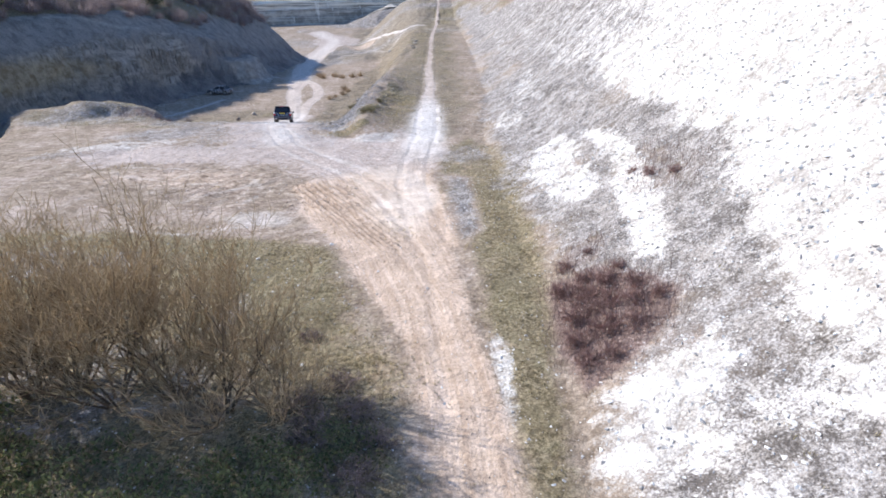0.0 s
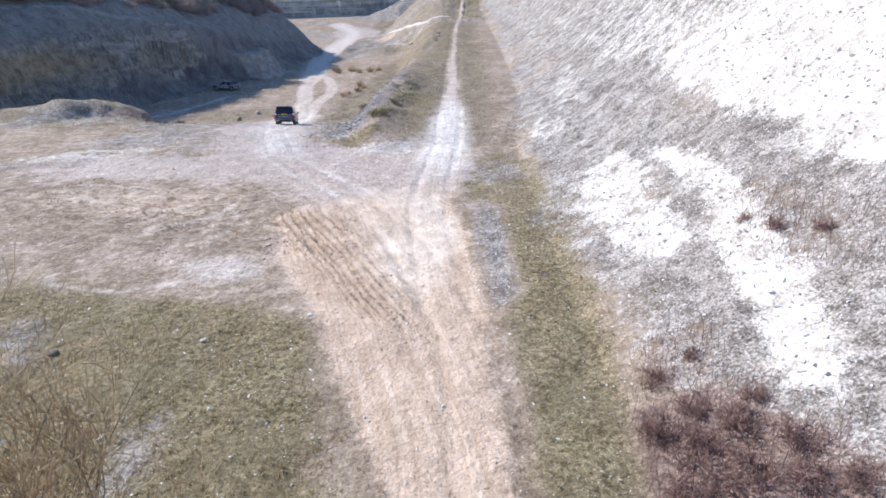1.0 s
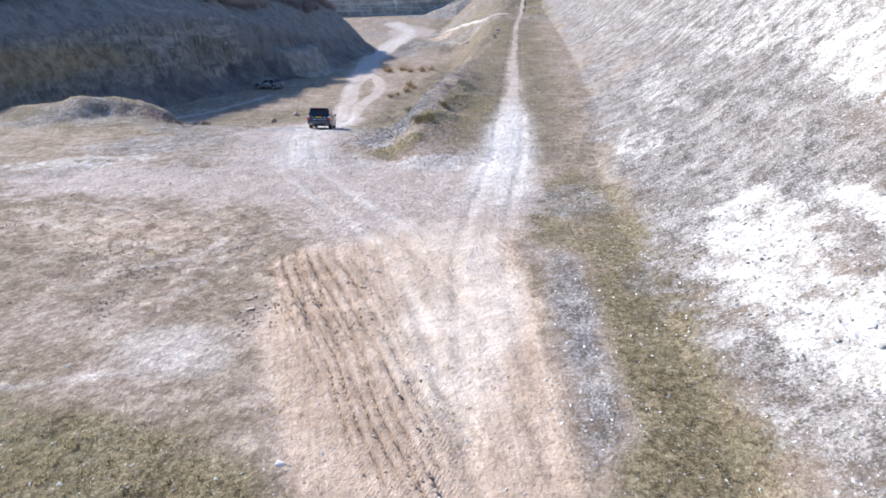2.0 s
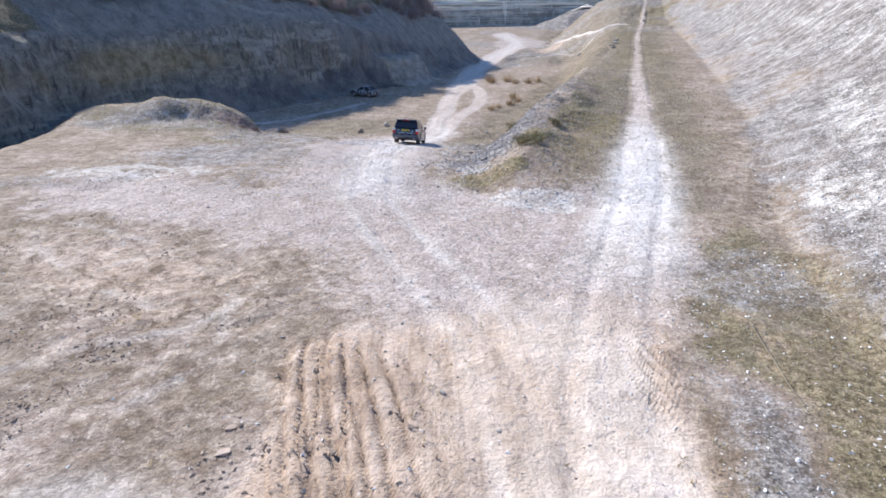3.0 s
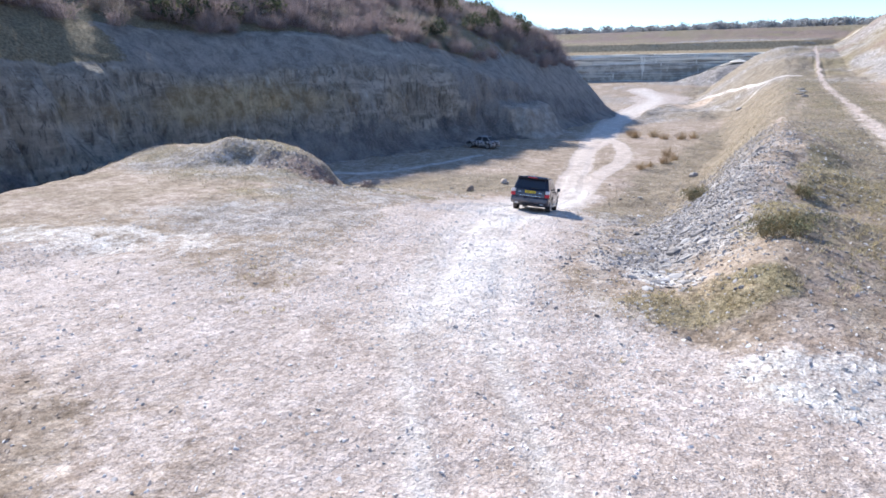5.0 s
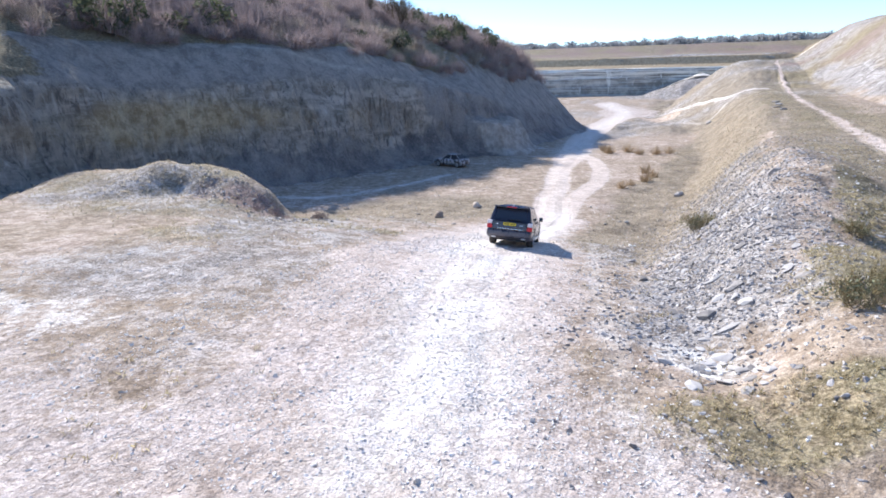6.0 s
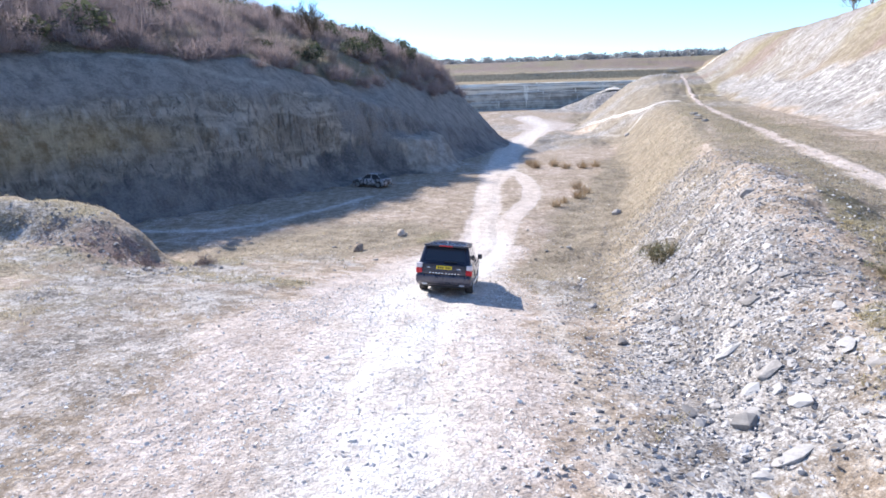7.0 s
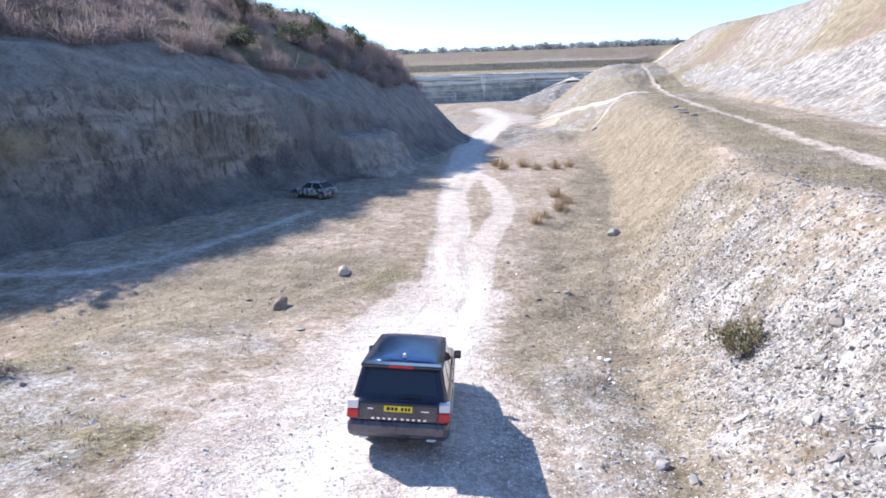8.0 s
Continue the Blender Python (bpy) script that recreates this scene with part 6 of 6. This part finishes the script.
# dry reddish stems on the slope
xs, ys, zs, o = sprinkle(30000, 3, 12, 10, 30, lambda x, y, o: np.clip(o["red"] * 1.0, 0, 1) * 0.55, rng)
n = len(xs)
tip = np.stack([xs + rng.normal(0, 0.14, n), ys + rng.normal(0, 0.14, n), zs + rng.uniform(0.15, 0.55, n)], -1)
V, F = tubes(np.stack([xs, ys, zs - 0.03], -1), tip, np.full(n, 0.007), np.full(n, 0.003))
tagged(new("dry_stems", array_mesh("dry_stems", V, F, M_STEMS)), "patch of dry reddish-brown weed stems on scree", "weeds", kind="stuff")


# rough grass
def tuft_field(name, label, places, blades, tall, material, seed, lean=0.5):
    r = np.random.default_rng(seed)
    x, y, z = (np.repeat(v, blades) for v in places)
    n = len(x)
    a = r.uniform(0, 2 * np.pi, n)
    hgt = tall * r.uniform(0.45, 1.2, n)
    out = hgt * lean * r.uniform(0.2, 1.2, n)
    bx, by = x + r.normal(0, tall * 0.35, n), y + r.normal(0, tall * 0.35, n)
    w = tall * r.uniform(0.05, 0.10, n)
    sx, sy = -np.sin(a) * w, np.cos(a) * w
    base = z - 0.02
    V = np.stack([np.stack([bx - sx, by - sy, base], -1), np.stack([bx + sx, by + sy, base], -1),
                  np.stack([bx + np.cos(a) * out * 0.4 + sx * 0.7, by + np.sin(a) * out * 0.4 + sy * 0.7, base + hgt * 0.65], -1),
                  np.stack([bx + np.cos(a) * out, by + np.sin(a) * out, base + hgt], -1)], 1).reshape(-1, 3)
    F = np.arange(4 * n).reshape(n, 4)
    tagged(new(name, array_mesh(name, V, F, material)), label, "grass", kind="stuff")


x, y, z, o = sprinkle(60000, -26, 9, 6, 46, lambda x, y, o: np.clip(o["grass"] - 0.1 + np.where(x > 0, 0.9, 0.5) * fbm(x, y, 2.0, 3, 95) - 0.15 * (x > 0), 0, 1) * np.where(x > 0, 0.36, 0.5) * (1 - o["dust"]) * (1 - o["chalk"]), rng)
tuft_field("rough_grass", "short rough olive and tan grass beside the track", (x, y, z), 7, 0.105, M_GRASS, 1, 0.9)
x, y, z, o = sprinkle(60000, -18, 4, 46, 150, lambda x, y, o: np.clip(0.5 * o["grass"] + 0.30 * o["brown"] + 0.3 * fbm(x, y, 2.5, 3, 96), 0, 1) * 0.6 * (1 - o["dust"]), rng)
tuft_field("heap_grass", "straw-coloured grass on the stony bank", (x, y, z), 7, 0.12, M_STRAW, 2, 0.8)
x, y, z, o = sprinkle(9000, -12, -3, 47.5, 62, lambda x, y, o: np.clip(1.0 * o["grass"] + 0.6 * fbm(x, y, 1.6, 3, 94) - 0.1, 0, 1) * 0.6 * (1 - o["dust"]), rng)
tuft_field("green_tufts", "olive grass tufts between the stones of the heap", (x, y, z), 7, 0.10, M_GRASS, 4, 0.9)
x, y, z, o = sprinkle(20000, -46, -19, 52, 82, lambda x, y, o: np.clip(0.7 * o["grass"] + 0.25 * o["brown"] + 0.25 * fbm(x, y, 2.5, 3, 97), 0, 1) * 0.5 * (1 - o["dust"]), rng)
tuft_field("mound_grass", "dry yellowish grass on the low mound", (x, y, z), 7, 0.12, M_STRAW, 3, 0.8)

# shrubs on the heap and the lower floor
green = bare_shrub("green_shrub", "small sparse grey-green shrub on the stony bank", 61, 9, 1.1, 0.9, M_GRASS, M_LIMB, "shrub", 4, 5, 0.014, 0.006, 0.3)
crown = new("foliage", leafy("foliage", 900, (0.75, 0.75, 0.5), 0.035, plain("grey-green leaves", (0.20, 0.20, 0.11), 0.8), 3))
crown.parent = green
crown.location = (0, 0, 0.6)
green.matrix_basis = pose(-10.7, 66.6, surface(-10.7, 66.6))
for i, (sx, sy, s) in enumerate([(-7.3, 51.7, 0.75), (-6.8, 52.5, 0.6), (-6.6, 57.5, 0.5)]):
    m = pose(sx, sy, surface(sx, sy), 0, 0, i * 59) @ Matrix.Scale(s, 4)
    copy_thing(green, m).matrix_basis = m
def tussock(seed, blades=110, tall=0.85):
    r = np.random.default_rng(seed)
    a, reach = r.uniform(0, 2 * np.pi, blades), r.uniform(0.0, 1.0, blades) ** 0.7
    foot_at = np.stack([0.28 * reach * np.cos(a), 0.28 * reach * np.sin(a), np.full(blades, -0.06)], -1)
    tip = np.stack([0.85 * reach * np.cos(a), 0.85 * reach * np.sin(a), tall * r.uniform(0.4, 1.1, blades) * (1 - 0.5 * reach)], -1) + r.normal(0, 0.08, (blades, 3))
    bend = (foot_at + tip) / 2 + np.array([0, 0, 0.12]) * reach[:, None]
    V0, F0 = tubes(foot_at, bend, np.full(blades, 0.011), np.full(blades, 0.009))
    V1, F1 = tubes(bend, tip, np.full(blades, 0.009), np.full(blades, 0.004))
    me = array_mesh("tussock", np.concatenate([V0, V1]), np.concatenate([F0, F1 + len(V0)]), M_TUSSOCK)
    return tagged(new("tussock", me), "brown dead tussock on the bare floor", "grass tussock", "tussocks on the floor")


M_TUSSOCK = twig_material("dead brown grass", (0.42, 0.33, 0.23), (0.70, 0.59, 0.44), 0.6)
tuss = tussock(63)
spots = [(-17.4, 97.9, 1.3), (-18, 88.4, 1.0), (-24.5, 114.7, 1.6), (-20.8, 115.1, 1.3), (-17.4, 116.9, 1.4), (-16.7, 92.4, 1.2), (-22.5, 116.9, 1.6), (-18.8, 115.8, 1.5), (-16.4, 95.6, 1.0), (-17.6, 90.3, 0.8), (-25.8, 117.7, 1.4)]
for i, (sx, sy, s) in enumerate(spots):
    m = pose(sx, sy, surface(sx, sy), 0, 0, i * 71) @ Matrix.Scale(s, 4)
    if i:
        copy_thing(tuss, m).matrix_basis = m
    else:
        tuss.matrix_basis = m

# pale sticks lying about
def stick(points, r, label):
    p = np.array(points, float)
    V, F = tubes(p[:-1], p[1:], np.linspace(r, r * 0.6, len(p) - 1), np.linspace(r * 0.9, r * 0.4, len(p) - 1))
    tagged(new("stick", array_mesh("stick", V, F, M_STRAW)), label, "stick", "sticks on the ground")


def lying(x0, y0, x1, y1, r, label, lift=0.04, n=5):
    pts = []
    for k in range(n):
        u = k / (n - 1)
        px, py = x0 + (x1 - x0) * u, y0 + (y1 - y0) * u + 0.06 * math.sin(5 * u)
        pts.append((px, py, surface(px, py) + lift))
    stick(pts, r, label)


lying(3.4, 39.6, 4.0, 36.6, 0.02, "long pale dead stem lying on rough grass")
lying(1.2, 38.2, 1.7, 35.0, 0.018, "long pale dead stem lying on rough grass")
lying(-4.9, 50.9, -4.2, 50.8, 0.03, "dark stick lying on bare soil")
sz = surface(-6.5, 50.2)
stick([(-6.6, 50.2, sz - 0.05), (-6.4, 50.3, sz + 0.35), (-6.35, 50.35, sz + 0.75), (-6.5, 50.3, sz + 0.85)], 0.02, "pale bent stem standing on the heap")

# ---------------------------------------------------------------- scrub and trees on the hills
def twig_bush(seed, n, rx, rz):
    """One small bush: many fine upright twigs fanning from its base."""
    r = np.random.default_rng(seed)
    base = r.normal(0, rx * 0.25, (n, 3)) * np.array([1, 1, 0])
    d = r.normal(0, 0.55, (n, 3)) + np.array([0, 0, 0.9])
    d /= np.linalg.norm(d, axis=1)[:, None]
    tip = base + d * np.array([rx, rx, rz]) * r.uniform(0.5, 1.2, (n, 1))
    mid = (base + tip) / 2 + r.normal(0, 0.08, (n, 3))
    side = np.cross(d, r.normal(0, 1, (n, 3)))
    side /= np.linalg.norm(side, axis=1)[:, None]
    w = 0.017
    V = np.stack([base - side * w, base + side * w, mid + side * w * 0.8, tip, mid - side * w * 0.8], 1)
    spray = mid + r.normal(0, 0.35, (n, 3)) * np.array([rx, rx, rz * 0.5])
    V2 = np.stack([mid, spray + side * w, spray + side * w * 1.6 + d * 0.03], 1)
    Vall = np.concatenate([V.reshape(-1, 3), V2.reshape(-1, 3)])
    k = np.arange(n) * 5
    F = np.concatenate([np.stack([k, k + 1, k + 2], -1), np.stack([k, k + 2, k + 4], -1), np.stack([k + 4, k + 2, k + 3], -1), np.arange(3 * n).reshape(n, 3) + 5 * n])
    return Vall, F


BUSHES = [twig_bush(s, 150, 1.5, 1.9) for s in range(4)]


def hill_scrub(name, label, count, weight, size, material, seed, templates):
    r = np.random.default_rng(seed)
    x, y = r.uniform(-130, -38, count), r.uniform(45, 190, count)
    c, along = cliff_depth(x, y)
    keep = r.random(count) < weight(x, y, c, along)
    x, y = x[keep], y[keep]
    s = size * r.uniform(0.6, 1.35, len(x))
    V, F = scatter(templates, x, y, height(x, y), s, r, 0.1)
    tagged(new(name, array_mesh(name, V, F, material)), label, "scrub", kind="stuff")


hill_scrub("hill_scrub", "dense bare purple-brown scrub covering the hill", 8500, lambda x, y, c, s: sstep(8.0, 12.0, c) * (1 - sstep(45, 70, c)) * (0.55 + 0.6 * fbm(x, y, 9, 3, 98)) * (1 - 0.75 * np.exp(-((y - 113) / 8) ** 2) * (c < 26)), 1.0, M_SCRUB, 31, BUSHES)
hill_scrub("grey_scrub", "grey-tan bare bushes among the scrub on the hill", 1600, lambda x, y, c, s: sstep(9, 13, c) * (1 - sstep(45, 70, c)) * (0.35 + 0.9 * fbm(x, y, 7, 3, 99)), 1.0, twig_material("grey-tan twigs", (0.22, 0.18, 0.15), (0.48, 0.41, 0.34), 0.4), 32, BUSHES)
LEAFBUSH = []
for s in range(3):
    r = np.random.default_rng(s + 300)
    nleaf = 260
    d = r.normal(0, 1, (nleaf, 3))
    d /= np.linalg.norm(d, axis=1)[:, None]
    p = d * np.array([1.5, 1.5, 1.0]) * r.uniform(0.5, 1.05, (nleaf, 1)) + np.array([0, 0, 0.9])
    u = r.normal(0, 1, (nleaf, 3)) * 0.13
    w = r.normal(0, 1, (nleaf, 3)) * 0.13
    LEAFBUSH.append((np.stack([p - u, p + w, p + u], 1).reshape(-1, 3), np.arange(3 * nleaf).reshape(nleaf, 3)))
hill_scrub("evergreen_scrub", "dark green bushes among the bare scrub", 1700, lambda x, y, c, s: sstep(11, 14, c) * (1 - sstep(40, 60, c)) * np.clip(0.10 + 0.9 * fbm(x, y, 11, 2, 101) + 1.0 * np.exp(-((x + 58) / 5) ** 2 - ((y - 79) / 3.5) ** 2), 0, 1), 1.0, M_LEAF, 33, LEAFBUSH)


def on_hill(x, y):
    return float(height(x, y))


tree = bare_shrub("bare_tree", "bare many-branched tree above the scrub", 71, 4, 7.5, 0.22, M_LIMB, M_LIMB, "tree", 4, 6, 0.09, 0.022, 0.18, "bare trees on the hills", 0.4)
spots = [(-57.5, 117.5, 0.85), (-64.0, 118.0, 0.5), (20.5, 165.0, 0.75), (21.5, 160.0, 0.9), (22.5, 156.0, 0.9), (20.8, 152.0, 0.8)]
for i, (sx, sy, s) in enumerate(spots):
    m = pose(sx, sy, on_hill(sx, sy) - 0.1, 0, 0, i * 83) @ Matrix.Scale(s, 4)
    if i:
        copy_thing(tree, m).matrix_basis = m
    else:
        tree.matrix_basis = m


def evergreen(x, y, tall, seed):
    top = tagged(new("evergreen_bush", None), "rounded dark evergreen bush at the cliff edge", "bush", "evergreen bushes at the cliff edge")
    trunk = new("trunk", seg_mesh("trunk", branching(seed, 3, tall * 0.8, 0.3, 2, 3, first=0.07), M_LIMB, 0.02))
    trunk.parent = top
    c = new("crown", leafy("crown", 1500, (tall * 0.55, tall * 0.55, tall * 0.42), 0.16, M_LEAF, seed, 9))
    c.parent = top
    c.location = (0, 0, tall * 0.6)
    top.matrix_basis = pose(x, y, on_hill(x, y) - 0.1)
    return top


for ex, ey, eh, es in ((-49.5, 133.0, 3.6, 1), (-52.5, 128.0, 3.0, 2), (-53.0, 139.0, 2.6, 3), (-72, 104, 2.6, 4), (-71, 84, 2.6, 5)):
    evergreen(ex, ey, eh, es)

# far woods along the skyline
r = np.random.default_rng(55)
FARTREE = []
for s in range(4):
    rr = np.random.default_rng(s + 400)
    nleaf = 120
    d = rr.normal(0, 1, (nleaf, 3))
    d /= np.linalg.norm(d, axis=1)[:, None]
    p = d * np.array([3.6, 3.2, 2.2]) * rr.uniform(0.4, 1.1, (nleaf, 1)) + np.array([0, 0, 2.2])
    u, w = rr.normal(0, 0.55, (nleaf, 3)), rr.normal(0, 0.55, (nleaf, 3))
    FARTREE.append((np.stack([p - u, p + w, p + u], 1).reshape(-1, 3), np.arange(3 * nleaf).reshape(nleaf, 3)))
n = 900
fx = r.uniform(-260, 160, n)
fy = 395 + 0.05 * fx + r.uniform(0, 60, n)
keep = r.random(n) < np.clip(0.75 + 0.8 * fbm(fx, fx * 0, 35, 3, 110), 0.1, 1)
fx, fy = fx[keep], fy[keep]
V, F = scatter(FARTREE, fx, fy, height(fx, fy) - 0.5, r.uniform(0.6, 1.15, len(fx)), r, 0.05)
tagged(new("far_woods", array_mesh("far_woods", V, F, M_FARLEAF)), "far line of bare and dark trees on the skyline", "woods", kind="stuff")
